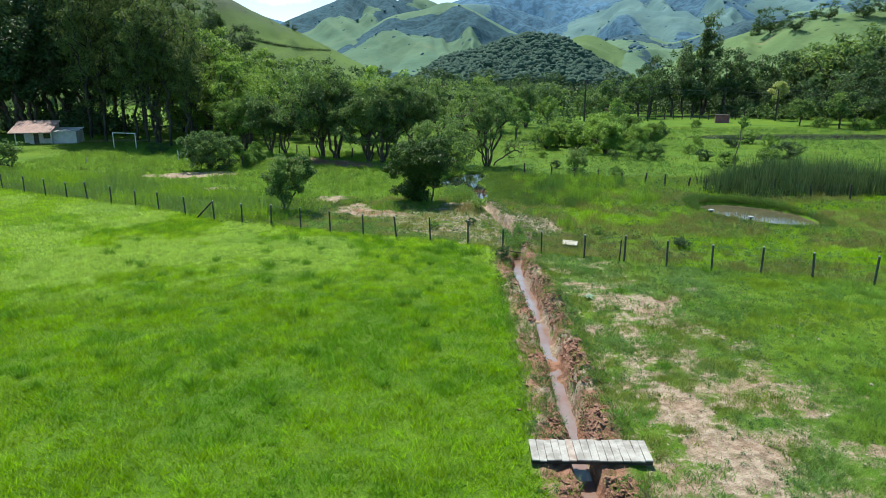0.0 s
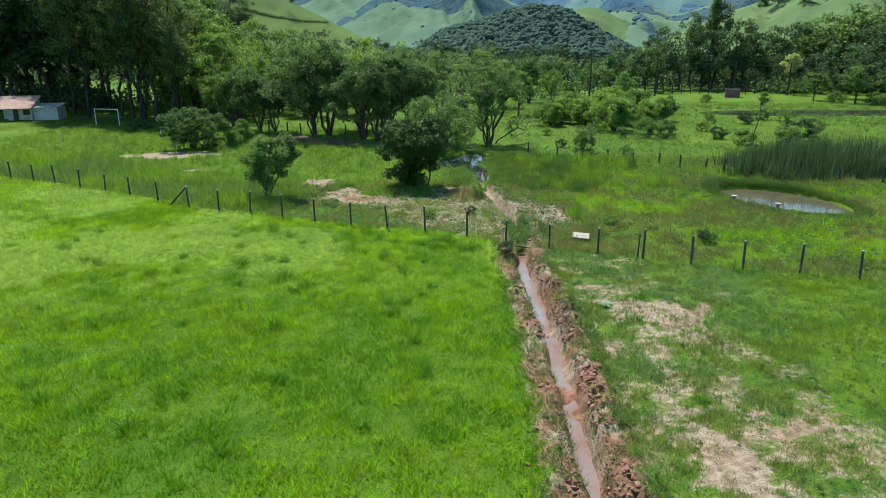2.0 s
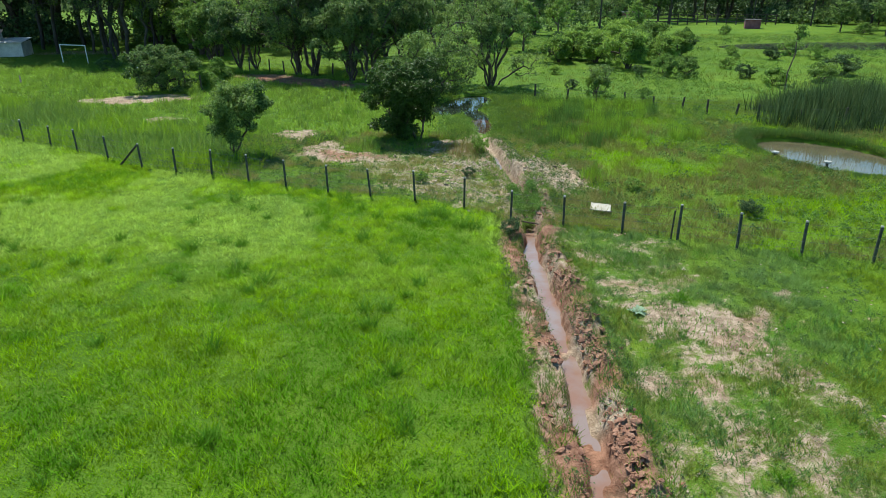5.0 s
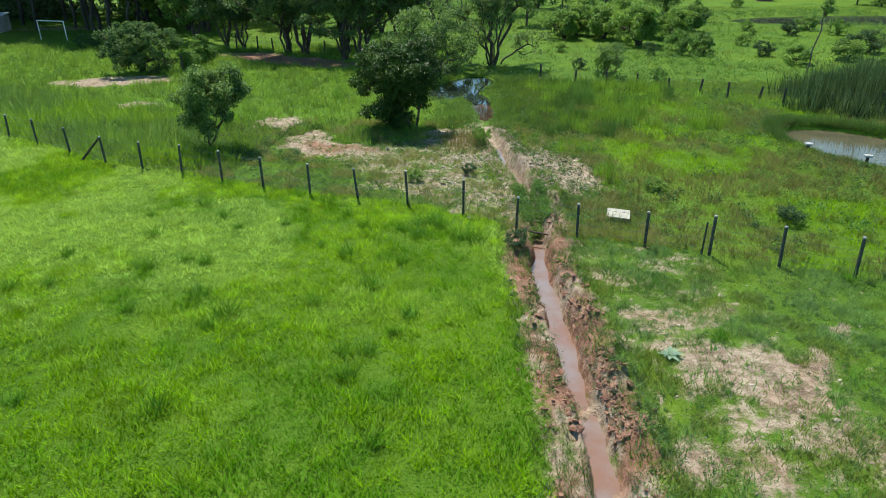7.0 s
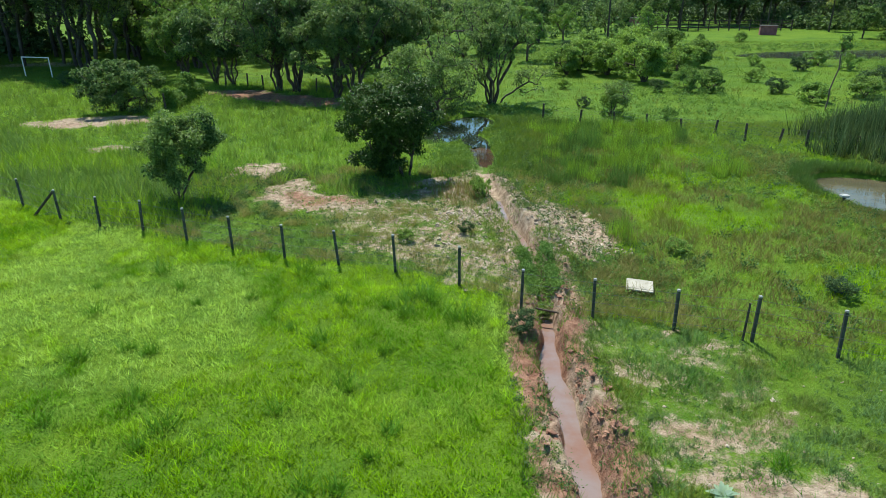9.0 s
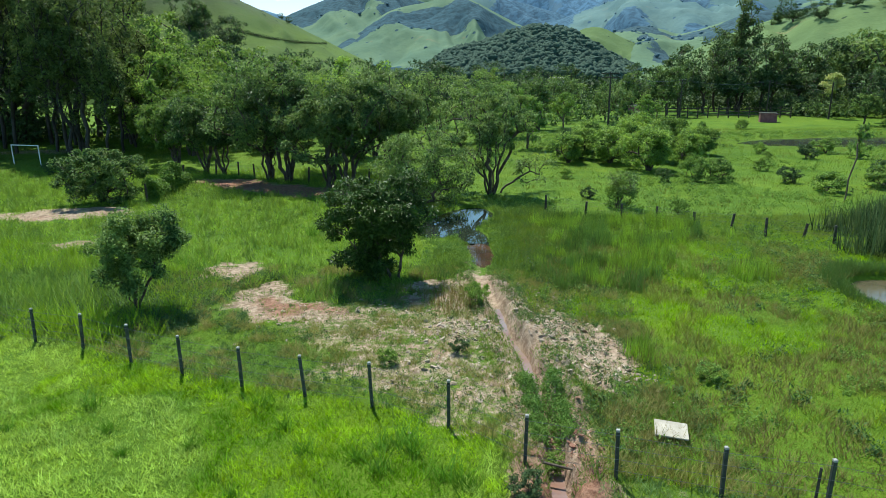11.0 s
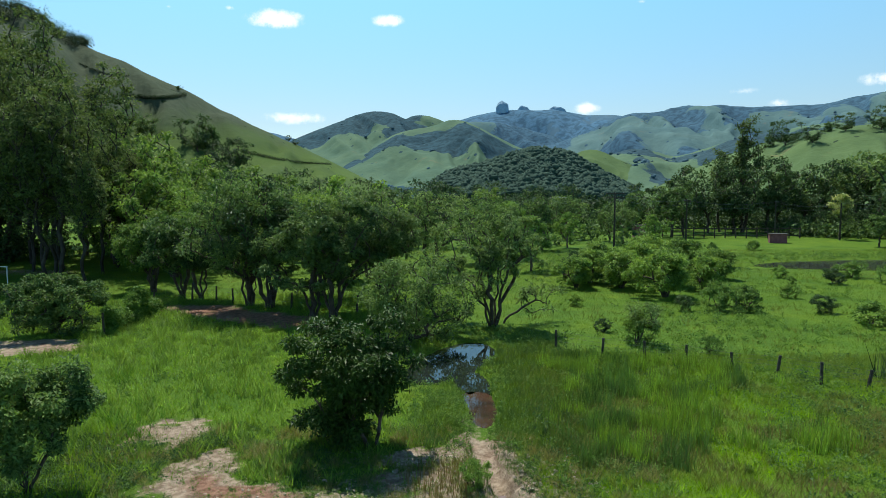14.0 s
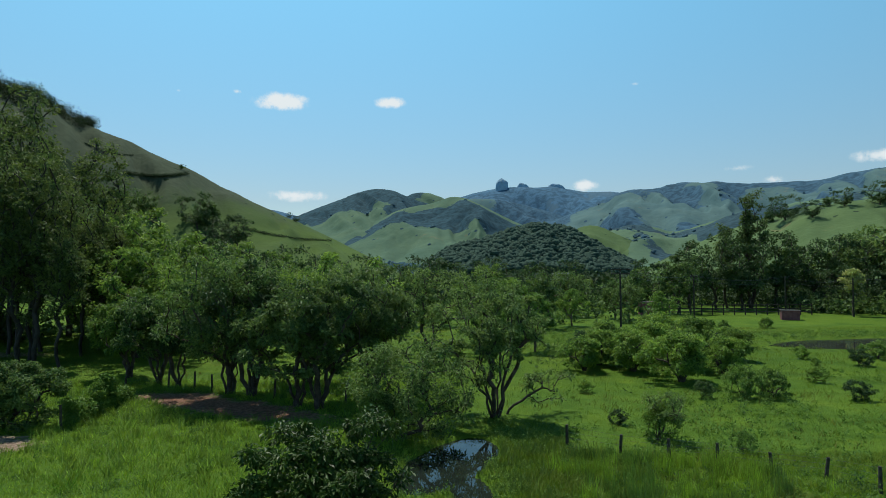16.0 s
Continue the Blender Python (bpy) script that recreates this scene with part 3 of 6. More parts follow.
# ---------------------------------------------------------------- hills and mountains
def hill(name, az0, az1, r_foot, r_top, r_back, crest, mat, label, seed, rough=0.12, carve=0.55, wooded=lambda u, n: n, n_az=150, n_r=36, fold=0.28, twist=0.0):
    """A hill in rings round the meadow: crest(az) is its height above the meadow along the skyline (metres)."""
    az = np.linspace(az0, az1, n_az)
    r = np.concatenate([np.linspace(r_foot, r_top, n_r), np.linspace(r_top, r_back, 8)[1:]])
    A, R = np.meshgrid(az, r)
    X, Y = R * np.sin(np.radians(A)), R * np.cos(np.radians(A)) + 27
    k = np.where(R <= r_top, (R - r_foot) / (r_top - r_foot), 1 - (R - r_top) / (r_back - r_top))
    size = r_top * 0.09
    n = fbm(X / size, Y / size, seed, 5)
    spur = 1 - np.sqrt((2 * fbm(A * fold + twist * k + 1.1 * (n - 0.5) + seed, k * 1.3 + 0.05 * A, seed + 3, 3) - 1) ** 2 + 0.012)
    H = np.asarray(crest(A))
    Z = H * (smooth(k, -0.05, 1.0) ** 0.8) * (1 - carve * (1 - spur) * np.sin(np.pi * np.clip(k, 0, 1))) + H * rough * (n - 0.5) * np.sin(np.pi * np.clip(k, 0.05, 0.92)) * 1.6
    Z = np.where(k <= 0.02, -3.0, Z)
    me = mesh_from(name, np.stack([X, Y, Z], -1).reshape(-1, 3), grid_faces(len(az), len(r)), mat, True)
    patch = fbm(X / (r_top * 0.055), Y / (r_top * 0.11), seed + 9, 4)
    scalar(me, "wood", wooded(k, 0.5 + 0.6 * (0.80 - spur) + 2.6 * (patch - 0.5)))
    tagged(new(name, me), label, "hill", kind="structure")
    return A, R, X, Y, Z, wooded(k, 0.5 + 0.6 * (0.80 - spur) + 2.6 * (patch - 0.5))


def knots(pairs):
    """A soft curve through a few heights: (azimuth, metres)."""
    a, h = np.array([p[0] for p in pairs], float), np.array([p[1] for p in pairs], float)

    def curve(x):
        return sum(np.interp(x + s, a, h) for s in (-0.8, -0.4, 0, 0.4, 0.8)) / 5
    return curve


def crest_from(pairs, dist, seed, wob=0.05):
    """Skyline given as (azimuth, elevation) at that distance."""
    base = knots([(a, dist * math.tan(radians(e)) + 9) for a, e in pairs])
    return lambda a: base(a) * (1 + wob * (fbm(a * 0.9, a * 0 + seed, seed, 4) - 0.5))


M_LEFT = pasture_hill("near_hill_pasture", (0.082, 0.128, 0.040), (0.104, 0.162, 0.042), (0.02, 0.04, 0.015), 0.012, 1.25, (0.14, 0.14, 0.07), (0.066, 0.084, 0.052))
M_RIGHT = pasture_hill("right_hill_pasture", (0.098, 0.155, 0.064), (0.120, 0.184, 0.074), (0.035, 0.06, 0.035), 0.011, 1.1, (0.22, 0.19, 0.10))
# distance haze is mixed into these base colours, bluer with each farther range
M_MID = pasture_hill("hazed_mid_pasture", (0.100, 0.170, 0.116), (0.126, 0.198, 0.124), (0.036, 0.076, 0.096), 0.0045, 0.52, (0.20, 0.19, 0.12))
M_FOOT = pasture_hill("hazed_foothill_pasture", (0.106, 0.174, 0.112), (0.132, 0.206, 0.122), (0.040, 0.076, 0.092), 0.0055, 0.47, (0.20, 0.185, 0.12))
M_RANGE = pasture_hill("hazed_range_pasture", (0.098, 0.174, 0.180), (0.122, 0.202, 0.196), (0.054, 0.110, 0.160), 0.0030, 0.46, (0.21, 0.20, 0.16))
M_FAR = pasture_hill("hazed_far_range", (0.085, 0.160, 0.225), (0.105, 0.182, 0.245), (0.070, 0.145, 0.220), 0.0015, 0.42, (0.17, 0.19, 0.19))
M_DARKHILL = pasture_hill("dark_hill_floor", (0.035, 0.06, 0.03), (0.05, 0.08, 0.035), (0.028, 0.05, 0.03), 0.012, 0.3)

left_hill = hill("hill_left", -62, -4, 230, 400, 650, crest_from([(-62, 20), (-50, 17.5), (-43, 16.0), (-36.7, 13.6), (-30.5, 11.0), (-23.9, 8.35), (-18.6, 5.7), (-15, 4.1), (-11.6, 2.5), (-8, 0.6), (-4, -1.6)], 400, 3, 0.03),
                 M_LEFT, "steep green grazed hillside with dark hedge lines", 3, 0.05, 0.4, lambda k, n: n)
right_hill = hill("hill_right", 12, 62, 260, 460, 700, crest_from([(12, -1.6), (15, 0.0), (17.5, 1.2), (20.5, 2.6), (24.2, 3.8), (27.3, 4.5), (31.5, 4.8), (40, 5.6), (50, 5.0), (62, 3.0)], 460, 8, 0.04),
                  M_RIGHT, "rounded pale green grazed hill with lone trees", 8, 0.05, 0.4, lambda k, n: n)
dark_hill = hill("hill_dark", -5, 15, 520, 700, 950, crest_from([(-5, -0.9), (-2.3, 1.4), (1.5, 2.3), (4.2, 3.25), (6.3, 3.5), (8.5, 2.95), (10.6, 1.8), (12.2, 0.9), (15, -0.6)], 700, 5, 0.03),
                 M_DARKHILL, "rounded hill covered in dark green woods", 5, 0.05, 0.4, lambda k, n: n + 1)
hill("hill_low_behind", 6, 24, 800, 960, 1200, crest_from([(6, 1.0), (9, 3.3), (10.5, 3.6), (13, 2.4), (16, 1.0), (20, 1.3), (24, 0.5)], 960, 15, 0.05), M_RIGHT, "low green grazed hill behind the woods", 15, 0.08)
foot = hill("hill_foot", 8, 40, 720, 1150, 1500, crest_from([(8, 0.5), (10, 2.2), (12.5, 3.4), (14.5, 3.5), (17, 2.7), (19, 3.3), (22, 4.2), (26, 4.7), (30, 5.3), (40, 5.6)], 1150, 44, 0.05), M_FOOT, "green foothills with hedges and small woods", 44, 0.14, 0.8, lambda k, n: n, 220, 50, 0.2, -1.3)
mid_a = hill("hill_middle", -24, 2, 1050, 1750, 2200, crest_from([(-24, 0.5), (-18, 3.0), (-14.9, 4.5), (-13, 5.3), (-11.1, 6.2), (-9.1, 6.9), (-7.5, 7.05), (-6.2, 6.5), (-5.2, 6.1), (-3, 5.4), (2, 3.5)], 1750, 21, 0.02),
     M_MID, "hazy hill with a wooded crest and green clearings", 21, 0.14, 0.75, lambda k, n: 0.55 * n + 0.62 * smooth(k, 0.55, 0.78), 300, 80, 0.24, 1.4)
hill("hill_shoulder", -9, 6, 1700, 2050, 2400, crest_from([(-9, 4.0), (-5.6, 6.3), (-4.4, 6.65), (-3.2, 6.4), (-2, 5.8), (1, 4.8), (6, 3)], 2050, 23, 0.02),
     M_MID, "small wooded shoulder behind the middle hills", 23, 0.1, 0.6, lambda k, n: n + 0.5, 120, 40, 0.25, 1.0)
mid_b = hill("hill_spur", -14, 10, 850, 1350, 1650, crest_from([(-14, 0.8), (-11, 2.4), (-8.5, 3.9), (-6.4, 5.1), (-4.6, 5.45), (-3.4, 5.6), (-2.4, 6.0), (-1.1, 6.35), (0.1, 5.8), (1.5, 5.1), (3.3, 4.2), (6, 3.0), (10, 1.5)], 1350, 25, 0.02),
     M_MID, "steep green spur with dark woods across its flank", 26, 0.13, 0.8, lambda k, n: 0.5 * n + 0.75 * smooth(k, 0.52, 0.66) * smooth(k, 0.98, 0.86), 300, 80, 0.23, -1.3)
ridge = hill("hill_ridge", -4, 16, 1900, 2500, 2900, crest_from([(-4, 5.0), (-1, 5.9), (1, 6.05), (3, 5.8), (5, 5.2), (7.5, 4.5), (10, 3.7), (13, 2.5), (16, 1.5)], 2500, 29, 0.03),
     M_RANGE, "wooded ridge below the rock peaks, coloured blue for haze", 29, 0.12, 0.8, lambda k, n: 0.55 * n + 0.42, 160, 50, 0.3, 1.5)
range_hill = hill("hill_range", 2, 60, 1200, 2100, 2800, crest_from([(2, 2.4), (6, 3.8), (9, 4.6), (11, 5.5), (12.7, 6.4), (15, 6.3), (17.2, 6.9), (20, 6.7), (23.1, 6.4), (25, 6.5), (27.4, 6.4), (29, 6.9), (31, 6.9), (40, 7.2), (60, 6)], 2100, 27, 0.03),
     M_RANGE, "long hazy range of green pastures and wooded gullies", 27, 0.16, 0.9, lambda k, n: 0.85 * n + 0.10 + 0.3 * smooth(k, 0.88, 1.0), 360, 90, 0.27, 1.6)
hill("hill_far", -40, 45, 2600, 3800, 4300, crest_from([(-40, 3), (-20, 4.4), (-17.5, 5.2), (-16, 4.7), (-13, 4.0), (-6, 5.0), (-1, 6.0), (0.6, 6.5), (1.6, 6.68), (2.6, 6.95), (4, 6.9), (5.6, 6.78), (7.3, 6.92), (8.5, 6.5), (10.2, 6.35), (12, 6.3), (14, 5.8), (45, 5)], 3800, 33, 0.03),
     M_FAR, "far mountain range, its colour blued for haze", 33, 0.1, 0.7, lambda k, n: n, 260, 40, 0.3, 1.2)


def tor(name, az, el0, el1, half_deg, dist, lean, seed, label, square=0.4):
    """A bare rock tower on the far ridge: a lumpy column with a flat, rounded top."""
    bm = bmesh.new()
    bmesh.ops.create_icosphere(bm, subdivisions=4, radius=1.0)
    rx, z0, z1 = dist * math.tan(radians(half_deg)), dist * math.tan(radians(el0)), dist * math.tan(radians(el1))
    for v in bm.verts:
        n = v.co.normalized()
        flat = Vector((n.x, n.y, n.z))
        m = max(abs(n.x), abs(n.z)) ** square
        flat.x, flat.z = n.x / m, n.z / m
        g = 1 + 0.12 * (noise.noise(n * 2.3 + Vector((seed, 0, 0)))) + 0.05 * noise.noise(n * 6 + Vector((seed, 5, 0)))
        v.co = Vector((flat.x * rx * g + lean * flat.z * rx, n.y * 24 * g, (flat.z * g + 1) / 2 * (z1 - z0)))
    for f in bm.faces:
        f.smooth = True
    ob = part(name, bm, M_ROCK, None, label)
    ob.location = (dist * math.sin(radians(az)), dist * math.cos(radians(az)) + 27, z0 + 9)
    tagged(ob, label, "rock peak", kind="structure")


# the rock's blue is distance haze put into its base colour
M_ROCK = plain("hazed_rock", (0.27, 0.43, 0.58), (0.30, 0.47, 0.62), 0.01, 0.95, 0.5, 6.0)
tor("rock_peak", 2.62, 4.3, 7.62, 0.60, 3780, 0.02, 2, "tall rock tower on the far ridge, blue-grey from painted haze")
tor("rock_peak", 4.5, 4.4, 7.25, 0.72, 3780, -0.1, 6, "rounded rock dome on the far ridge, blue-grey from painted haze", 0.12)
tor("rock_peak", 7.0, 4.6, 7.08, 1.2, 3780, 0.2, 9, "low rock knoll on the far ridge, blue-grey from painted haze", 0.1)


# ---------------------------------------------------------------- trees
rng = np.random.default_rng(7)


def tubes(nodes, parent, radius, sides):
    """Tapered tubes from every node to its parent."""
    nodes, parent = np.asarray(nodes), np.asarray(parent)
    child = np.nonzero(parent >= 0)[0]
    a, b = nodes[parent[child]], nodes[child]
    ra, rb = np.minimum(radius[parent[child]], radius[child] * 1.5), radius[child]
    d = b - a
    d /= np.linalg.norm(d, axis=1, keepdims=True) + 1e-9
    ref = np.where(np.abs(d[:, 2:3]) < 0.9, np.array([[0, 0, 1.0]]), np.array([[1.0, 0, 0]]))
    u = np.cross(d, ref)
    u /= np.linalg.norm(u, axis=1, keepdims=True)
    w = np.cross(d, u)
    ang = np.arange(sides) * 2 * np.pi / sides
    ring = u[:, None] * np.cos(ang)[None, :, None] + w[:, None] * np.sin(ang)[None, :, None]
    v = np.concatenate([a[:, None] + ring * ra[:, None, None], (b + d * rb[:, None] * 0.4)[:, None] + ring * rb[:, None, None]], 1)
    i = np.arange(sides)
    f = np.stack([i, (i + 1) % sides, (i + 1) % sides + sides, i + sides], -1)
    return v.reshape(-1, 3), (np.arange(len(child))[:, None, None] * 2 * sides + f[None]).reshape(-1, 4)


def leaf_mesh(name, centres, spread, count, length, width, mat, r, droop=0.2, flat=0.7, cup=0.25):
    """count leaves round every centre: folded four-cornered blades."""
    n = len(centres) * count
    c = np.repeat(centres, count, 0)
    off = r.normal(size=(n, 3))
    off *= (r.random((n, 1)) ** 0.45) / (np.linalg.norm(off, axis=1, keepdims=True) + 1e-9)
    off[:, 2] *= flat
    p = c + off * np.repeat(spread, count)[:, None]
    out = off / (np.linalg.norm(off, axis=1, keepdims=True) + 1e-9)
    d = out * 0.8 + r.normal(size=(n, 3)) * 0.6
    d[:, 2] -= droop
    d /= np.linalg.norm(d, axis=1, keepdims=True)
    up = r.normal(size=(n, 3)) * 0.55 + np.array([0, 0, 1.0]) + out * 0.4
    s = np.cross(d, up)
    s /= np.linalg.norm(s, axis=1, keepdims=True) + 1e-9
    nn = np.cross(s, d)
    L = (length * (0.6 + 0.8 * r.random(n)))[:, None]
    W = (width * (0.6 + 0.8 * r.random(n)))[:, None]
    v = np.stack([p - d * L * 0.5, p + s * W * 0.5 + nn * W * cup, p + d * L * 0.5, p - s * W * 0.5 + nn * W * cup], 1)
    i = np.arange(n)[:, None] * 4
    f = np.concatenate([i + np.array([[0, 1, 2]]), i + np.array([[0, 2, 3]])], 0)
    return mesh_from(name, v.reshape(-1, 3), f, mat)


def tree(seed, height, trunk, rx, crown_low, clumps, leaves, leaf, mat_leaf, bark, girth=0.12, stems=1, spread=0.55, lean=(0, 0), gap=0.30, name="tree", droop=0.2, top=1.0, sides=6, flat=0.7, squash=1.0, fork=0.0, skirt=()):
    """A tree: stems up to the height trunk, limbs to clumps that fill an uneven crown between crown_low and height."""
    r = np.random.default_rng(seed)
    nodes, parent = [], []
    tips = []
    for s in range(stems):
        a = 2 * math.pi * (s + 0.3 * r.random()) / stems
        out = (0.16 + fork) * rx if stems > 1 else 0.0
        base = np.array([math.cos(a), math.sin(a), 0]) * (0.05 * rx if stems > 1 else 0)
        end = np.array([math.cos(a) * out + lean[0], math.sin(a) * out + lean[1], trunk * (0.85 + 0.3 * r.random())])
        last_node = -1
        for k in range(7):
            t = k / 6
            p = base + (end - base) * np.array([t ** 1.3, t ** 1.3, t]) + r.normal(size=3) * 0.03 * trunk * np.array([1, 1, 0.2]) * (0 < k)
            if k == 0:
                p[2] = -0.15
            nodes.append(p)
            parent.append(last_node)
            last_node = len(nodes) - 1
        tips.append(last_node)
    mid = np.array([lean[0], lean[1], (crown_low + height) / 2])
    half = (height - crown_low) / 2
    cen = []
    lobes = r.normal(size=(7, 3))
    lobes /= np.linalg.norm(lobes, axis=1, keepdims=True)
    amp = r.random(7) * 0.85
    while len(cen) < clumps:
        d = r.normal(size=3)
        d /= np.linalg.norm(d)
        reach = (0.60 + (amp * np.clip(lobes @ d, 0, 1) ** 3).sum()) * (gap + (1 - gap) * r.random() ** 0.5)
        reach = min(reach, 1.16)
        w = 1.0 - (1 - top) * max(0, d[2]) if top < 1 else 1.0
        c = mid + d * reach * np.array([rx * w, rx * w * squash, half])
        if c[2] > 0.12 * height * (crown_low > 0.2) + 0.1:
            cen.append(c)
    cen = np.array(cen + [np.array(c) for c in skirt])
    clumps = len(cen)
    order = np.argsort(np.linalg.norm(cen - np.array(nodes[tips[0]]), axis=1))
    for c in cen[order]:
        pts = np.array(nodes)
        d = np.linalg.norm(pts - c, axis=1) + 0.9 * np.maximum(0, pts[:, 2] - c[2] + 0.1 * height)
        d[pts[:, 2] < 0.35 * trunk] += height
        j = int(np.argmin(d))
        for k in (1, 2, 3):
            t = k / 3
            p = pts[j] + (c - pts[j]) * t + r.normal(size=3) * 0.05 * np.linalg.norm(c - pts[j]) * (k < 3)
            p[2] += 0.10 * np.linalg.norm(c - pts[j]) * math.sin(math.pi * t) * (1 if c[2] > pts[j][2] else 0.4)
            nodes.append(p)
            parent.append(j if k == 1 else len(nodes) - 2)
    count = np.zeros(len(nodes))
    count[-3 * clumps + 2::3] = 1
    for i in range(len(nodes) - 1, -1, -1):
        if parent[i] >= 0:
            count[parent[i]] += count[i]
    radius = np.maximum(girth * (np.maximum(count, 0.6) / max(1, clumps / stems)) ** 0.5, 0.012 * height / 5)
    root = new(name)
    v, f = tubes(nodes, parent, radius, sides)
    part_mesh("trunk", mesh_from("trunk", v, f, bark, True), root)
    sp = spread * (0.6 + 0.8 * r.random(clumps))
    part_mesh("crown", leaf_mesh("crown", cen, sp, leaves, leaf[0], leaf[1], mat_leaf, r, droop, flat), root)
    return root


def put(ob, x, y, turn=0.0, size=1.0, z=None):
    ob.matrix_basis = pose(x, y, float(land(np.array(x), np.array(y))) if z is None else z, 0, 0, turn)
    ob.scale = (size, size, size)
    return ob


def copy_tree(ob, x, y, turn, sx, sz=None, z=None):
    """A copy with its own girth and height."""
    got = copy_thing(ob, Matrix.Identity(4))
    got.matrix_basis = pose(x, y, float(land(np.array(x), np.array(y))) if z is None else z, 0, 0, turn) @ Matrix.Diagonal((sx, sx, sx if sz is None else sz, 1))
    return got


# the near trees, each grown for its place
r_m = np.random.default_rng(19)
mango_skirt = [(-1.15 + 1.0 * r_m.normal() * 0.6, 0.5 * r_m.normal(), 0.25 + 1.2 * r_m.random()) for _ in range(34)]
mango = put(tree(11, 4.55, 1.45, 2.3, 0.55, 140, 150, (0.20, 0.078), LEAF_MANGO, BARK_DARK, 0.075, 2, 0.40, (-0.45, -0.1), 0.25, "mango_tree", 0.45, fork=0.2, skirt=mango_skirt), -1.95, 46.3)
tagged(mango, "dense dark green mango tree leaning over its own shade", "tree")
small = put(tree(12, 3.8, 1.45, 1.8, 1.15, 105, 130, (0.16, 0.075), LEAF_MID, BARK_DARK, 0.036, 5, 0.36, (0.25, 0), 0.3, "small_fruit_tree", 0.3, fork=0.2), -11.7, 42.4)
tagged(small, "small bushy fruit tree with several thin stems", "tree")
round_bush = put(tree(13, 4.4, 1.0, 2.6, 0.1, 150, 110, (0.24, 0.105), LEAF_MID, BARK_DARK, 0.12, 3, 0.48, (0.25, 0), 0.35, "broad_shrub", 0.35), -25.4, 64.6)
tagged(round_bush, "broad leafy shrub on a patch of bare earth", "shrub")
big = put(tree(14, 8.6, 3.0, 3.3, 2.3, 150, 84, (0.22, 0.10), LEAF_GREY, BARK_DARK, 0.10, 6, 0.52, (0, 0), 0.22, "pond_tree", 0.25, fork=0.2), 2.9, 67.4)
tagged(big, "open-crowned tree with dark crooked limbs beside the pond", "tree")
limb = put(tree(15, 2.9, 1.5, 1.6, 0.9, 26, 26, (0.22, 0.10), LEAF_GREY, BARK_DARK, 0.08, 1, 0.5, (2.2, 0), 0.3, "leaning_tree", 0.3), 3.6, 68.4)
tagged(limb, "thin half-bare tree leaning low over the grass", "tree")
pond_bush = put(tree(16, 4.7, 1.1, 3.1, 0.1, 140, 96, (0.22, 0.09), LEAF_MID, BARK_DARK, 0.12, 3, 0.66, (0, 0), 0.35, "pond_bush", 0.35), -2.1, 62.6)
tagged(pond_bush, "bushy green tree overhanging the pond", "tree")
ROW = [(-27.3, 82.0, 6.6, 2.6, 20, LEAF_GREEN), (-23.1, 78.4, 6.3, 2.7, 21, LEAF_MID), (-20.9, 77.2, 5.4, 2.1, 22, LEAF_DARK), (-16.0, 74.7, 9.6, 3.9, 23, LEAF_MID), (-14.2, 74.0, 9.0, 3.3, 24, LEAF_DARK), (-9.9, 70.2, 6.8, 3.0, 25, LEAF_GREY), (-8.3, 69.4, 7.4, 3.6, 26, LEAF_MID), (-5.3, 73.0, 8.0, 3.3, 27, LEAF_GREY), (-11.5, 79.5, 9.0, 3.4, 28, LEAF_GREEN)]
for x, y, h, w, s, leafmat in ROW:
    h = h * 1.07
    t_row = put(tree(s, h, 0.40 * h, w * 1.12, 0.33 * h, 115, 118, (0.27, 0.125), leafmat, BARK_DARK, 0.125 * h / 8, 4, 0.084 * h, (0, -0.2), 0.3, "row_tree", 0.3, fork=0.06), x, y)
    tagged(t_row, "leafy tree with dark forked trunks in a shady row", "tree", "trees along the fence row")

# kinds that stand farther off, built once and then copied
FAR = []
for s, (h, tr, w, low, n, lv, leaf, ml, bk, kw) in enumerate([
        (10, 3.0, 4.2, 2.0, 56, 42, (0.50, 0.26), LEAF_MID, BARK_DARK, {}),
        (10, 2.6, 4.6, 1.2, 58, 42, (0.50, 0.26), LEAF_DARK, BARK_DARK, {}),
        (10, 2.8, 4.0, 1.8, 50, 36, (0.54, 0.28), LEAF_LIGHT, BARK, {}),
        (10, 3.6, 4.4, 2.8, 56, 36, (0.50, 0.25), LEAF_GREY, BARK_DARK, {"gap": 0.2}),
        (10, 2.2, 3.4, 0.8, 54, 42, (0.50, 0.26), LEAF_MID, BARK_DARK, {"stems": 2})]):
    FAR.append(tree(40 + s, h, tr, w, low, n, lv, leaf, ml, bk, 0.24, kw.get("stems", 1), 1.0, (0, 0), kw.get("gap", 0.3), "meadow_tree", 0.2, sides=3))
FINE = [tree(46 + s, 10, 2.8, 4.4, 1.8, 66, 84, (0.36, 0.17), ml, BARK_DARK, 0.16, 3, 0.85, (0, 0), 0.25, "wood_tree", 0.25, sides=4, fork=0.08) for s, ml in enumerate((LEAF_GREEN, LEAF_DARK, LEAF_GREY))]
GUM = [tree(50 + s, 30, 15, 5.4, 7.5, 105, 64, (0.55, 0.24), LEAF_GUM, BARK_PALE, 0.28, 1, 1.45, (0.8 * (s - 1), 0), 0.25, "eucalyptus", 0.35, sides=5) for s in range(3)]
COLUMN = tree(55, 24, 14, 2.3, 6.5, 70, 42, (0.7, 0.3), LEAF_GUM, BARK_DARK, 0.35, 1, 1.1, (0, 0), 0.2, "tall_tree", 0.5)
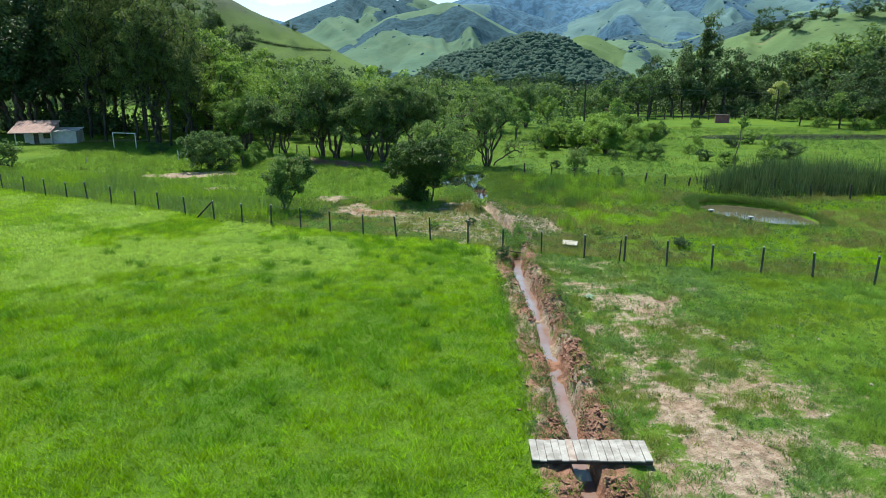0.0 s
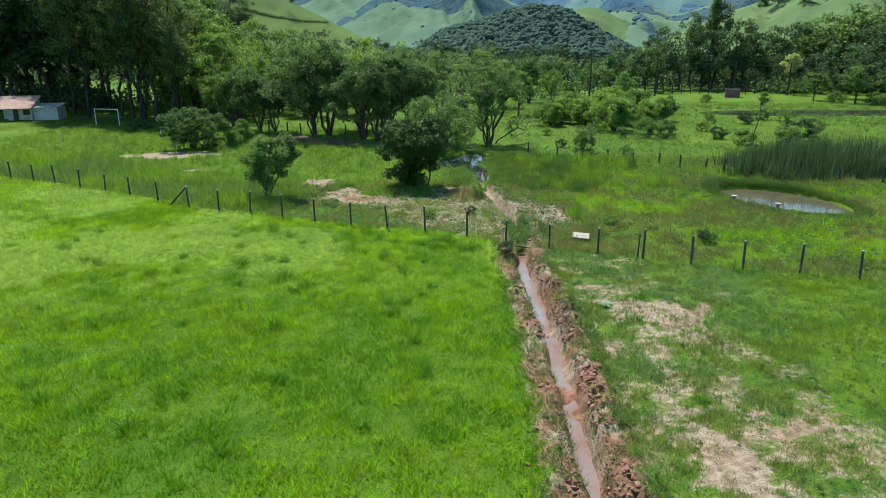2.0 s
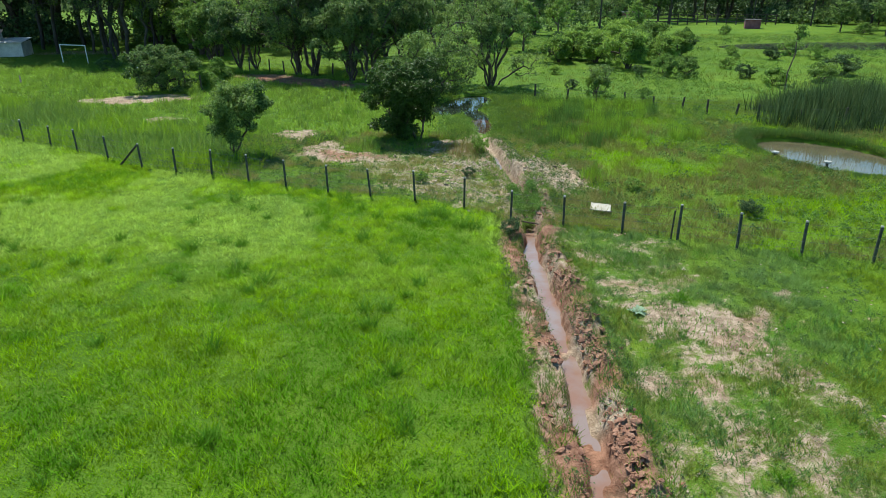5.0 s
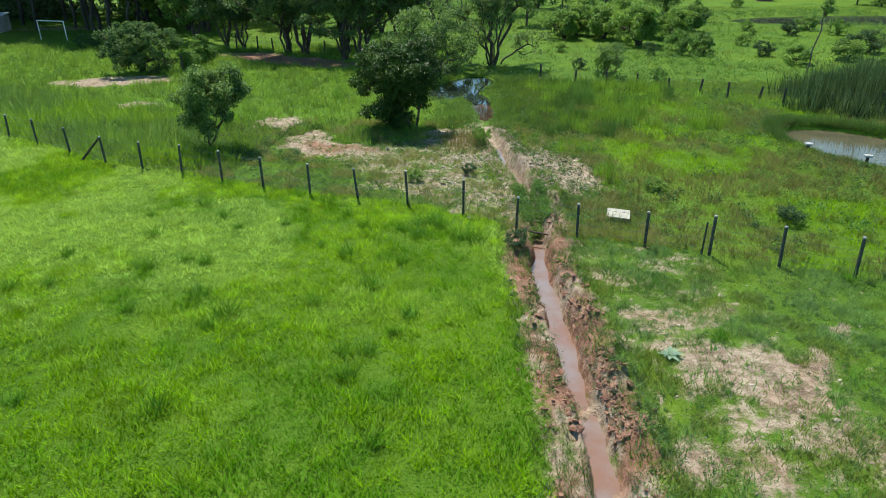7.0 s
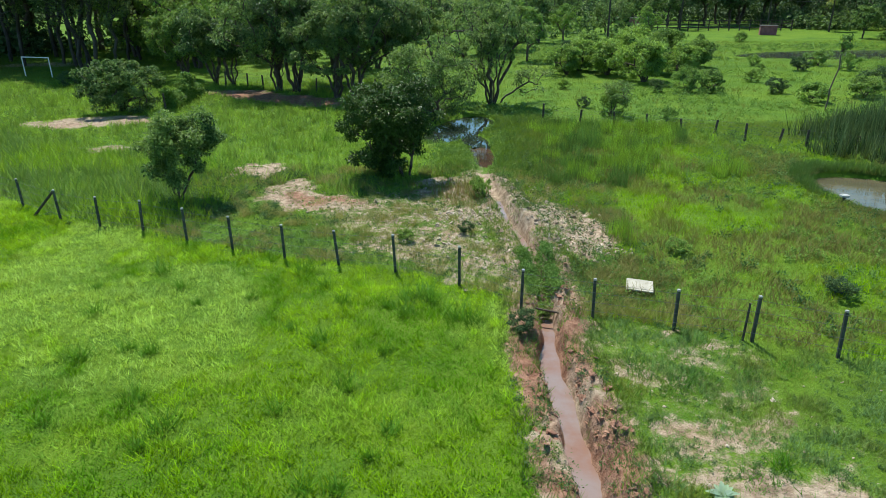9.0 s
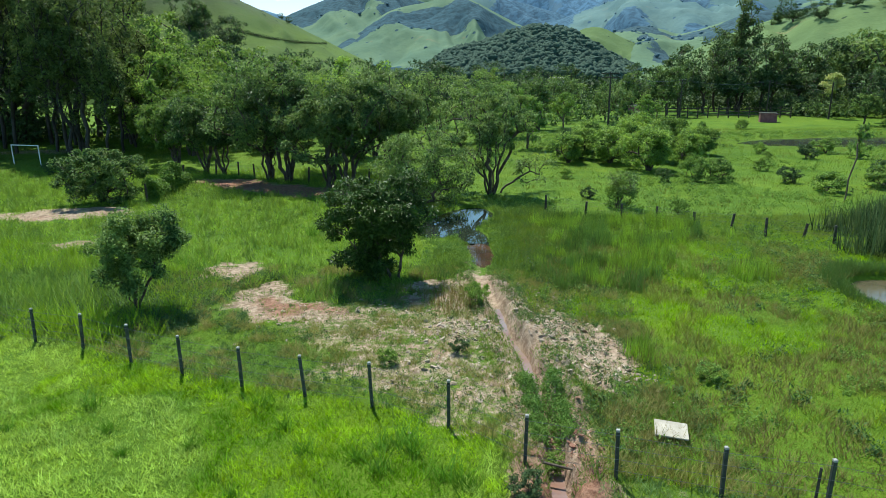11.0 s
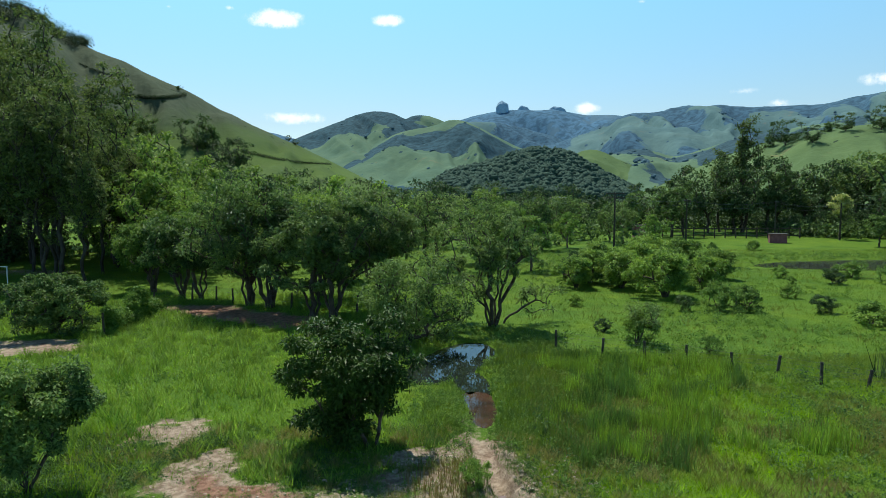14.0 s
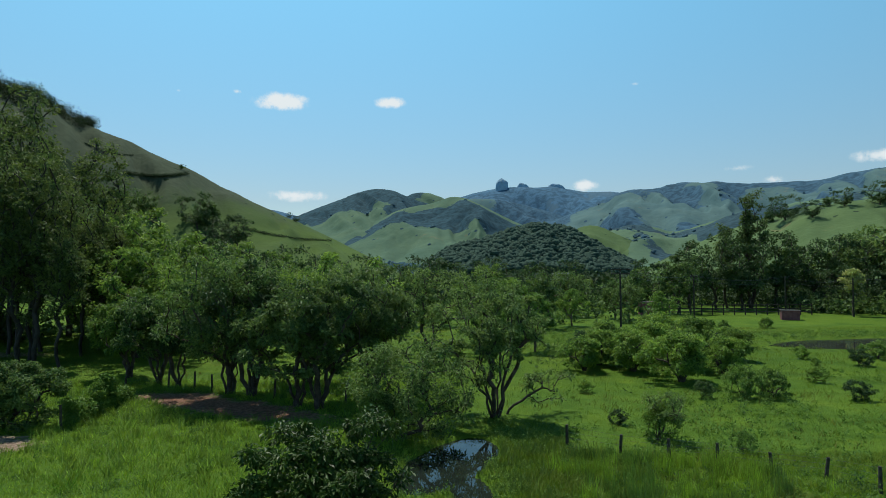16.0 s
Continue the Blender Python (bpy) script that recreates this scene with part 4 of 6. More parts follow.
SHRUB = [tree(60 + s, 2.4, 0.7, 1.5, 0.0, 48, 54, (0.22, 0.10), ml, BARK_DARK, 0.05, 3, 0.36, (0, 0), 0.4, "shrub", 0.3, sides=4) for s, ml in enumerate((LEAF_GREEN, LEAF_DARK, LEAF_LIGHT))]
PALMY = tree(64, 4.2, 1.3, 2.4, 0.25, 64, 76, (0.36, 0.11), LEAF_GREEN, BARK_DARK, 0.10, 4, 0.62, (0, 0), 0.4, "thicket_tree", 0.5, sides=4, fork=0.2)
FLOWER = tree(66, 9.0, 4.5, 2.0, 5.0, 34, 40, (0.45, 0.26), LEAF_FLOWER, BARK, 0.14, 1, 0.7, (0, 0), 0.3, "blossoming_tree", 0.2, sides=5)

LABELS = {0: "leafy green meadow tree with a short trunk", 1: "dense dark green tree with a low crown", 2: "light green tree with a loose crown", 3: "thin-crowned olive green tree", 4: "upright bushy green tree"}


def stand(kind, x, y, h, wide=1.0, z=None, label=""):
    """A copy of a kind h metres high; the nearer trees are the finer ones."""
    src = FINE[{0: 0, 1: 1, 2: 0, 3: 2, 4: 2}[kind]] if y < 113 and x < 5 and h > 7 else FAR[kind]
    got = copy_tree(src, x, y, rng.random() * 360, h / 10 * wide, h / 10, z)
    return tagged(got, label or LABELS[kind], "tree", "meadow trees")


# behind the row and across the middle of the meadow
for kind, x, y, h in [(2, -9.2, 91, 10.4), (4, -24.5, 125, 11.5), (0, -30, 92, 11), (2, -33, 99, 13), (2, -27.5, 103, 12), (0, -38, 108, 14), (2, -22, 96, 9), (4, -15, 101, 9.5), (1, -20, 118, 10), (3, -3, 98, 9), (0, 3, 105, 9.2),
                      (2, 6.5, 112, 8.8), (2, 8.2, 98, 7.2), (4, 12, 124, 9), (1, -6, 130, 10), (0, -13, 138, 10.5), (1, -30, 140, 12), (3, 19.2, 147, 9.2), (1, 13, 150, 9.0), (0, 5, 152, 10), (1, -4, 160, 10), (4, 26, 142, 8),
                      (0, 33, 152, 9.5), (2, 30, 128, 6.0), (3, 27, 136, 7), (1, 22, 168, 9.5), (0, 15, 180, 10), (1, 6, 186, 10.5), (0, -12, 172, 10.5), (1, -22, 168, 11), (3, -34, 165, 12), (1, -44, 150, 13), (0, -52, 142, 14), (1, 10.5, 134, 7.5), (2, 16.5, 128, 6.5)]:
    stand(kind, x, y, h)
# dark belt round the far corral
for kind, x, y, h in [(1, 36, 158, 9.5), (0, 40, 153, 10.5), (1, 44.5, 160, 11.0), (1, 51, 164, 14), (1, 55.5, 162, 13), (0, 47.5, 170, 12), (1, 59.5, 168, 13.5), (1, 63.5, 165, 14.5), (0, 68, 170, 14), (1, 72.5, 168, 13), (0, 77, 172, 13.5), (1, 81.5, 170, 14), (3, 86, 172, 17),
                      (1, 90, 168, 14), (0, 95, 166, 13), (1, 100, 168, 14), (3, 92, 176, 20), (0, 106, 172, 15), (1, 112, 170, 15), (1, 76, 150, 7.5), (1, 81, 146, 7), (1, 86, 141, 6.5), (4, 91, 144, 8), (1, 96, 150, 10), (1, 102, 152, 11), (1, 71.5, 156, 8), (3, 110, 156, 13)]:
    stand(kind, x, y, h)
for x, y, h, s in [(60, 168.7, 25.5, 1.0), (55.4, 169.4, 18.5, 0.75)]:
    tagged(copy_tree(COLUMN, x, y, rng.random() * 360, s, h / 24), "tall narrow dark tree standing above the belt", "tree")
tagged(copy_tree(FLOWER, 67.9, 145.5, 40, 1.0, 0.98), "slender tree crowned with pale cream blossom", "tree")
# eucalyptus stand by the house
for k, (x, y, h, s) in enumerate([(-54.5, 105, 30, 1.0), (-39.5, 87.6, 21, 0.8), (-62.8, 111, 31, 1.1), (-50.6, 104, 26, 0.85), (-46.5, 99, 27, 0.85), (-43.0, 92, 21, 0.7), (-57.5, 100, 28, 0.9), (-69, 114, 31, 1.05), (-72, 112, 33, 1.1), (-48, 112, 25, 0.9), (-41.0, 101, 18, 0.7), (-52.2, 94.5, 24, 0.8), (-76, 122, 31, 0.95), (-36.3, 86.5, 15, 0.55), (-41.6, 88.5, 20, 0.7), (-45.5, 94, 22, 0.75), (-39.5, 95, 16, 0.6), (-48.5, 96.5, 22, 0.7)]):
    tagged(copy_tree(GUM[k % 3], x, y, rng.random() * 360, s, h / 30), "tall eucalyptus with a slim dark trunk and drooping dark crown", "tree", "eucalyptus stand")
for kind, x, y, h in [(1, -66.5, 108, 20), (1, -73, 106, 22), (1, -62, 110, 19), (1, -69.5, 104, 17), (1, -64, 116, 23), (1, -77, 110, 22), (1, -84, 104, 20), (0, -46, 118, 16), (2, -40, 116, 15), (1, -82, 100, 20), (2, -37, 101, 15), (2, -33, 94, 11), (2, -43, 110, 17), (0, -35, 113, 14), (2, -26, 112, 11), (2, -54, 116, 19), (0, -43.5, 105, 12), (2, -51, 125, 17), (0, -58, 132, 18), (1, -69, 130, 20), (1, -90, 112, 22)]:
    stand(kind, x, y, h)
stand(4, -45.8, 64.2, 3.3, 1.2, None, "low rounded green tree near the fence corner")
# trees on the hillsides
def on_hill(h, az, r):
    """Height of a hill's surface at that azimuth and distance."""
    A, R, _, _, Z, _ = h
    i, j = int(np.argmin(np.abs(R[:, 0] - r))), int(np.argmin(np.abs(A[0] - az)))
    return r * math.sin(radians(az)), r * math.cos(radians(az)) + 27, float(Z[i, j]) - 0.5


def up_hill(h, az, el):
    """The place on a hill that is seen from the meadow at that azimuth and elevation."""
    A, R, _, _, Z, _ = h
    j = (az - A[0, 0]) / (A[0, 1] - A[0, 0])
    a, k = int(j), j - int(j)
    z = Z[:, a] * (1 - k) + Z[:, a + 1] * k
    r = R[:, 0]
    e = np.degrees(np.arctan2(z - 9, r))
    n = int(np.argmax(e))
    i = int(np.argmax(e[:n + 1] >= el)) if (e[:n + 1] >= el).any() else n
    i = max(1, i)
    f = min(1.0, max(0.0, (el - e[i - 1]) / (e[i] - e[i - 1] + 1e-6)))
    rr, zz = r[i - 1] + (r[i] - r[i - 1]) * f, z[i - 1] + (z[i] - z[i - 1]) * f
    return rr * math.sin(radians(az)), rr * math.cos(radians(az)) + 27, float(zz)


for az, el, h, kind in [(25.2, 3.45, 16, 1), (24.1, 3.35, 10, 4), (27.0, 3.55, 10, 1), (29.1, 4.3, 11, 1), (28.0, 4.35, 8, 4), (31.3, 4.3, 14, 1), (33.2, 4.4, 15, 1), (20.9, 2.2, 7, 1)]:
    x, y, z = up_hill(right_hill, az, el)
    stand(kind, x, y, h, 1.25, z - 0.2 * h, "dark spreading tree on the grazed hilltop")
for az, el, h, kind in [(-19.6, 1.9, 15, 1), (-20.2, 1.8, 16, 1), (-21.2, 1.6, 12, 1), (-21.9, 3.6, 17, 4), (-22.8, 3.4, 17, 1), (-26.6, 4.2, 15, 4), (-28.2, 4.4, 17, 4), (-29.6, 5.0, 15, 1), (-14.9, 4.0, 4, 1), (-15.5, 4.3, 4, 1), (-24.0, 8.1, 4, 0)]:
    x, y, z = up_hill(left_hill, az, el)
    stand(kind, x, y, h, 1.1, z - 0.2 * h, "dark tree on the slope of the near hill")


def woods(name, spots, size, mat, label, seed, leaves=44, leaf=0.36):
    """A far wood: many leafy crowns in one mesh."""
    r = np.random.default_rng(seed)
    spots = np.asarray(spots)
    n = len(spots)
    rad = size * (0.6 + 0.8 * r.random(n))
    c = spots + np.stack([np.zeros(n), np.zeros(n), rad * 0.7], -1)
    me = leaf_mesh(name, c, rad, leaves, size * leaf, size * leaf * 0.7, mat, r, 0.1, 0.95)
    tagged(new(name, me), label, "woods", kind="stuff")


def canopy(name, spots, size, mat, label, seed, sub=1, tall=1.0):
    """Far woods seen whole: rounded, uneven crowns side by side in one mesh."""
    r = np.random.default_rng(seed)
    bm = bmesh.new()
    bmesh.ops.create_icosphere(bm, subdivisions=sub, radius=1.0)
    base = np.array([v.co for v in bm.verts])
    tri = np.array([[v.index for v in f.verts] for f in bm.faces])
    bm.free()
    spots = np.asarray(spots)
    n = len(spots)
    s = size * (0.45 + 1.1 * r.random(n) ** 1.4)
    v = base[None] * (1 + 0.27 * r.normal(size=(n, len(base), 1))) * s[:, None, None] * np.array([1, 1, tall])
    v = v + (spots + np.stack([np.zeros(n), np.zeros(n), s * 0.45 * tall], -1))[:, None]
    f = (tri[None] + np.arange(n)[:, None, None] * len(base)).reshape(-1, 3)
    tagged(new(name, mesh_from(name, v.reshape(-1, 3), f, mat, True)), label, "woods", kind="stuff")


def crowns(name, dark, light, patch):
    m, t, p = material(name)
    rnd = t.nodes.new("ShaderNodeNewGeometry").outputs["Random Per Island"]
    fine = noise_at(t, patch, 5, 0.75)
    c = mix(t, rnd, dark, light)
    c = mix(t, ramp(t, fine, 0.38, 0.62), tuple(v * 0.7 for v in dark), c)
    t.links.new(c, p.inputs["Base Color"])
    p.inputs["Roughness"].default_value, p.inputs["Specular IOR Level"].default_value = 0.9, 0.05
    bump(t, p, fine, 0.7, 0.5 / patch)
    return m


# a little blue haze is blended into these crown tones
WOODS_NEAR = crowns("woods_crowns", (0.052, 0.092, 0.073), (0.078, 0.130, 0.092), 0.8)


LEAF_WOODS = leafy("woods_leaves", (0.022, 0.044, 0.018), (0.050, 0.088, 0.034), 0.15, 0.6, 0.03)
r_w = np.random.default_rng(3)
spots = []
while len(spots) < 9500:
    az, r = r_w.uniform(-4.5, 14.0), r_w.uniform(540, 712)
    A, R, X, Y, Z, _ = dark_hill
    i, j = int(np.argmin(np.abs(R[:, 0] - r))), int(np.argmin(np.abs(A[0] - az)))
    if Z[i, j] > 3 and fbm(np.array(az * 1.3), np.array(r * 0.03), 5, 2) > 0.2 * r_w.random():
        spots.append((r * math.sin(radians(az)), r * math.cos(radians(az)) + 27, float(np.interp(r, R[:37, 0], Z[:37, j])) + r_w.normal() * 0.9))
canopy("hill_woods", spots, 2.8, WOODS_NEAR, "dense dark green woods covering a rounded hill", 4, 1, 0.85)
# light bluish crown tones, with the far hills' haze coloured in
HAZED_CROWNS = crowns("hazed_crowns", (0.105, 0.185, 0.235), (0.150, 0.240, 0.275), 0.05)
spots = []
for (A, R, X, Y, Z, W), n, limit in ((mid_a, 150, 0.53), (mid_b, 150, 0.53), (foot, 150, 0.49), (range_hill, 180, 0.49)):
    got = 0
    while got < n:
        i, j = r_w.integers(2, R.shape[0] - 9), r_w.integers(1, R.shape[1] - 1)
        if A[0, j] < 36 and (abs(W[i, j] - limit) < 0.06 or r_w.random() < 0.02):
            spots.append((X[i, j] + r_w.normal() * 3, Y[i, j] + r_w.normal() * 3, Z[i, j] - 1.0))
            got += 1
canopy("hillside_trees", spots, 2.9, HAZED_CROWNS, "lone trees and wood edges on the far hills", 14, 1, 0.8)
spots = []
while len(spots) < 420:
    az, r = r_w.uniform(-46, -30.2), r_w.uniform(345, 404)
    if r > 345 + (az + 46) * 2.6:
        spots.append(on_hill(left_hill, az, r))
woods("hilltop_woods", spots, 3.4, LEAF_WOODS, "dark scrubby woods along the crest of the near hill", 5, 110, 0.19)
# hedge lines across the near hill
for az0, az1, e0, e1, w in [(-28.2, -23.5, 7.55, 7.75, 1.0), (-19.4, -11.9, 3.45, 2.35, 0.7), (-31.0, -27.6, 9.7, 9.0, 0.45)]:
    pts = np.array([up_hill(left_hill, az0 + (az1 - az0) * k, e0 + (e1 - e0) * k - 0.25 * math.sin(math.pi * k)) for k in np.linspace(0, 1, 260)])
    pts = np.stack([np.convolve(np.pad(pts[:, i], 8, "edge"), np.ones(17) / 17, "valid") for i in range(3)], -1)
    woods("hedge", pts, w, LEAF_WOODS, "dark hedge line crossing the grazed hillside", 6, 24)
# scrub and low trees along the foot of the hills, far behind the belt
spots = []
for _ in range(900):
    x, y = r_w.uniform(-230, 330), r_w.uniform(185, 420)
    if fbm(x * 0.012, y * 0.012, 77, 3) > 0.47:
        spots.append((x, y, 0.0))
woods("valley_woods", spots, 4.2, LEAF_WOODS, "scattered dark woods on the valley floor", 8)
# thicket and shrubs in the right-hand pasture
for x, y, h in [(13.1, 88.5, 3.6), (15.2, 84.5, 3.8), (17.7, 79.4, 4.3), (20.2, 86, 3.6), (22.5, 83.5, 3.4), (18.6, 91, 4.2), (24, 95, 4.2), (21.0, 98, 4.4), (14.8, 95, 3.8), (26.5, 91, 3.2), (11.2, 85.0, 3.2)]:
    tagged(copy_tree(PALMY, x, y, rng.random() * 360, h / 4.2 * 1.1, h / 4.2), "light green feathery thicket tree in the pasture", "tree", "pasture thicket")
for k, (x, y, h, s) in enumerate([(35.3, 117.8, 1.7, 0.6), (31.1, 101.8, 1.8, 0.74), (41.0, 87.7, 1.8, 0.6), (28.0, 68.4, 1.55, 0.95), (27.2, 72.3, 1.3, 0.55), (31.8, 87.2, 0.8, 0.25), (27.5, 79.0, 1.25, 0.5), (17.4, 73.1, 1.15, 0.42), (14.6, 60.3, 1.05, 0.35), (11.1, 62.4, 2.1, 0.65), (9.9, 65.5, 0.8, 0.35),
                                  (19.9, 73.1, 2.2, 0.75), (21.9, 73.1, 2.0, 0.85), (11.7, 88.0, 3.1, 0.8), (15.2, 86.5, 2.7, 0.9), (9.5, 75.0, 0.95, 0.42), (26.6, 96.5, 2.0, 0.8), (33, 92, 1.3, 0.5), (30, 104, 2.2, 0.9), (36, 88, 1.5, 0.7), (40, 92, 1.8, 0.9), (33, 70, 1.8, 1.1), (37, 74, 1.9, 1.2), (31.5, 62, 1.5, 1.0),
                                  (-1.2, 37.6, 0.55, 0.24), (0.9, 38.4, 0.5, 0.2), (1.55, 43.2, 1.0, 0.3), (3.3, 32.6, 0.6, 0.28), (12.2, 33.4, 0.6, 0.3), (70, 118, 2.2, 1.2), (76, 122, 2.6, 1.4), (84, 128, 3.0, 1.5), (90, 126, 2.6, 1.6), (66, 124, 2.0, 1.1),
                                  (2.55, 30.8, 0.6, 0.26), (8.5, 36.8, 0.5, 0.25), (43.6, 124, 1.6, 0.8), (-36.5, 78, 1.4, 0.8)]):
    tagged(copy_tree(SHRUB[(0, 1, 2)[k % 3]], x, y, rng.random() * 360, s, h / 2.4), "low leafy shrub growing in the grass", "shrub", "shrubs")
tagged(put(tree(70, 2.6, 1.3, 1.0, 1.0, 34, 40, (0.20, 0.06), LEAF_GREY, BARK, 0.05, 2, 0.34, (0.2, 0), 0.3, "sapling", 0.3), 11.2, 62.3), "thin greyish sapling beside the old fence", "tree")
tagged(put(tree(71, 5.6, 4.6, 0.8, 4.2, 14, 34, (0.24, 0.10), LEAF_GREEN, BARK, 0.05, 1, 0.3, (0.5, 0), 0.3, "sapling", 0.2), 27.2, 64.5), "tall thin sapling rising out of the cattails", "tree")
r_u = np.random.default_rng(12)
spots = np.stack([r_u.uniform(64, 120, 130), r_u.uniform(146, 163, 130), np.zeros(130)], -1)
spots = np.concatenate([spots, np.stack([r_u.uniform(-34, 34, 110), r_u.uniform(128, 182, 110), np.zeros(110)], -1), np.stack([r_u.uniform(-62, -30, 60), r_u.uniform(112, 140, 60), np.zeros(60)], -1)])
for x0, x1, y0, y1, n, size, mat in [(34, 130, 174, 188, 150, 3.6, LEAF_DARK), (-60, 36, 188, 204, 130, 3.2, LEAF_DARK), (-100, -58, 104, 122, 90, 2.8, LEAF_DARK), (62, 125, 150, 170, 120, 2.2, LEAF_DARK)]:
    band = np.stack([r_u.uniform(x0, x1, n), r_u.uniform(y0, y1, n), np.zeros(n)], -1)
    woods("thicket", band, size, mat, "dark thicket behind the far trees", 17, 130, 0.2)
woods("undergrowth", spots, 1.9, LEAF_MID, "leafy undergrowth below the far trees", 13)
for kind, x, y, h in [(0, 68, 121, 7.0), (1, 73, 125, 9), (0, 78, 121, 7.0), (1, 83, 127, 11), (1, 88, 122, 10), (1, 94, 128, 13), (1, 72, 133, 9), (1, 80, 136, 12), (1, 90, 139, 15), (3, 99, 133, 16), (0, 65, 129, 5.5), (1, 104, 126, 14), (4, 84, 117, 6), (1, 96, 119, 9), (3, 96, 152, 23), (1, 104, 156, 20), (3, 90, 161, 20), (1, 98, 145, 14), (1, 110, 146, 18)]:
    stand(kind, x, y, h, 1.15)
# the patterns the copies came from go into the far wood
for k, src in enumerate([*FAR, *FINE, *GUM, COLUMN, *SHRUB, PALMY, FLOWER]):
    put(src, -120 - 9 * k, 150 + 5 * (k % 3), 30 * k)
    tagged(src, "leafy tree in the wood beyond the eucalyptus stand" if src not in SHRUB else "shrub at the edge of the far wood", "tree" if src not in SHRUB else "shrub")


# ---------------------------------------------------------------- fences
def post_and_cap(parent, x, y, h, lean, wood=False):
    z = float(land(np.array(x), np.array(y)))
    bm = bmesh.new()
    m = pose(x, y, z, lean[0], lean[1], rng.random() * 20 - 10)
    if wood:
        rod(bm, m @ Vector((0, 0, -0.3)), m @ Vector((0, 0, h)), 0.085, 0.07, 7)
        part("post", bm, WOODPOST, parent)
    else:
        box(bm, m @ pose(0, 0, h / 2 - 0.15), 0.082, 0.082, h + 0.3, 0.012)
        p = part("post", bm, POST, parent)
        bm = bmesh.new()
        box(bm, m @ pose(0, 0, h + 0.025), 0.086, 0.086, 0.06, 0.012)
        part("cap", bm, CAP, p, "pale weathered post top")
    return [m @ Vector((0, -0.06, h * k)) for k in (0.95, 0.70, 0.45, 0.22)]


def strand(points, r):
    """A thin wire through the points, one unbroken tube."""
    p = np.array([tuple(q) for q in points])
    ring = np.array([(0, 0, 1.0), (0, 0.87, -0.5), (0, -0.87, -0.5)]) * r
    v = (p[:, None] + ring[None]).reshape(-1, 3)
    i = np.arange(len(p) - 1)[:, None] * 3
    f = np.concatenate([i + np.array([[k, (k + 1) % 3, (k + 1) % 3 + 3, k + 3]]) for k in range(3)])
    return mesh_from("wire", v, f, WIRE)


def wires(parent, tops):
    for k in range(len(tops[0])):
        part_mesh("wire", strand([t[k] for t in tops], 0.0045), parent)


fence = new("wire_fence")
tagged(fence, "barbed wire fence on dark square posts with pale tops", "fence")
tops = []
for x, y in FENCE_LINE:
    tops.append(post_and_cap(fence, x, y, 1.24 + rng.normal() * 0.05, rng.normal(size=2) * 1.6))
wires(fence, tops)
bm = bmesh.new()
rod(bm, (-17.0, 40.2, 0.0), (-15.7, 39.85, 1.22), 0.055, 0.05, 7)
part("brace", bm, WOODPOST, fence, "slanting wooden brace")
bm = bmesh.new()
rod(bm, (8.35, 30.55, 0.0), (8.38, 30.55, 1.1), 0.035, 0.03, 6)
part("stake", bm, WOODPOST, fence, "thin leaning stake")

old_fence = new("pasture_fence")
tagged(old_fence, "old pasture fence of crooked dark wooden posts", "fence")
tops = []
for x, y in [(6.2, 60.5), (8.6, 59.6), (10.7, 58.9), (12.7, 58.3), (14.6, 57.2), (16.3, 56.0), (17.5, 54.3), (19.3, 53.8), (20.4, 52.8), (22.6, 51.6), (24.8, 50.4), (27.2, 49.4), (29.6, 48.4)]:
    tops.append(post_and_cap(old_fence, x, y, 0.98 + rng.normal() * 0.12, rng.normal(size=2) * 4, True))
wires(old_fence, [t[:3] for t in tops])
row_fence = new("row_fence")
tagged(row_fence, "weathered fence of wooden posts below the row of trees", "fence")
tops = []
for x, y in [(-21.7, 64.0), (-22.4, 68.5), (-23.2, 73.5), (-21.6, 76.9), (-19.4, 76.5), (-17.6, 75.4), (-15.6, 74.3), (-13.9, 73.5), (-12.2, 72.9), (-10.4, 72.2), (-8.6, 71.4), (-6.8, 70.6), (-5.0, 69.8), (-3.0, 69.2)]:
    tops.append(post_and_cap(row_fence, x, y, 1.5 + rng.normal() * 0.15, rng.normal(size=2) * 4, True))
wires(row_fence, [t[:3] for t in tops])


# creeper grown over the end of the row fence
r_v = np.random.default_rng(31)
vy = 64.6 + 7.4 * r_v.random(150)
vine = leaf_mesh("creeper", np.stack([-21.75 - 0.06 * (vy - 64.6) + 0.22 * r_v.normal(size=150), vy, 0.2 + 1.8 * r_v.random(150) * (0.75 + 0.35 * np.sin(vy * 1.3))], -1), 0.28 + 0.2 * r_v.random(150), 60, 0.17, 0.12, LEAF_WEED, r_v, 0.3, 0.8)
tagged(new("creeper", vine), "light green creeper smothering an old wire fence", "creeper", kind="stuff")


# ---------------------------------------------------------------- plank bridge
bridge = new("plank_bridge")
tagged(bridge, "small footbridge of bleached planks laid across the ditch", "bridge")
for y in (12.52, 13.12):
    bm = bmesh.new()
    box(bm, pose(3.63, y, 0.06), 2.86, 0.11, 0.12, 0.01)
    part("beam", bm, DARKWOOD, bridge, "dark timber beam under the planks")
n_planks = 16
for k in range(n_planks):
    bm = bmesh.new()
    w = 2.86 / n_planks
    box(bm, pose(2.20 + (k + 0.5) * w, 12.82 + rng.normal() * 0.018 + 0.004 * k, 0.15 + rng.normal() * 0.004, rng.normal() * 0.6, rng.normal() * 1.0, rng.normal() * 0.8), w - 0.008, 0.93 + rng.normal() * 0.02, 0.035, 0.006)
    part("plank", bm, PLANK_RED if k == 5 else PLANK, bridge, "mud-stained plank" if k == 5 else "")


# ---------------------------------------------------------------- small things by the ditch and ponds
bm = bmesh.new()
box(bm, pose(6.33, 33.5, 0.20, 9, 3, -12), 0.80, 0.62, 0.045, 0.008)
slab = part("slab", bm, SLAB, None)
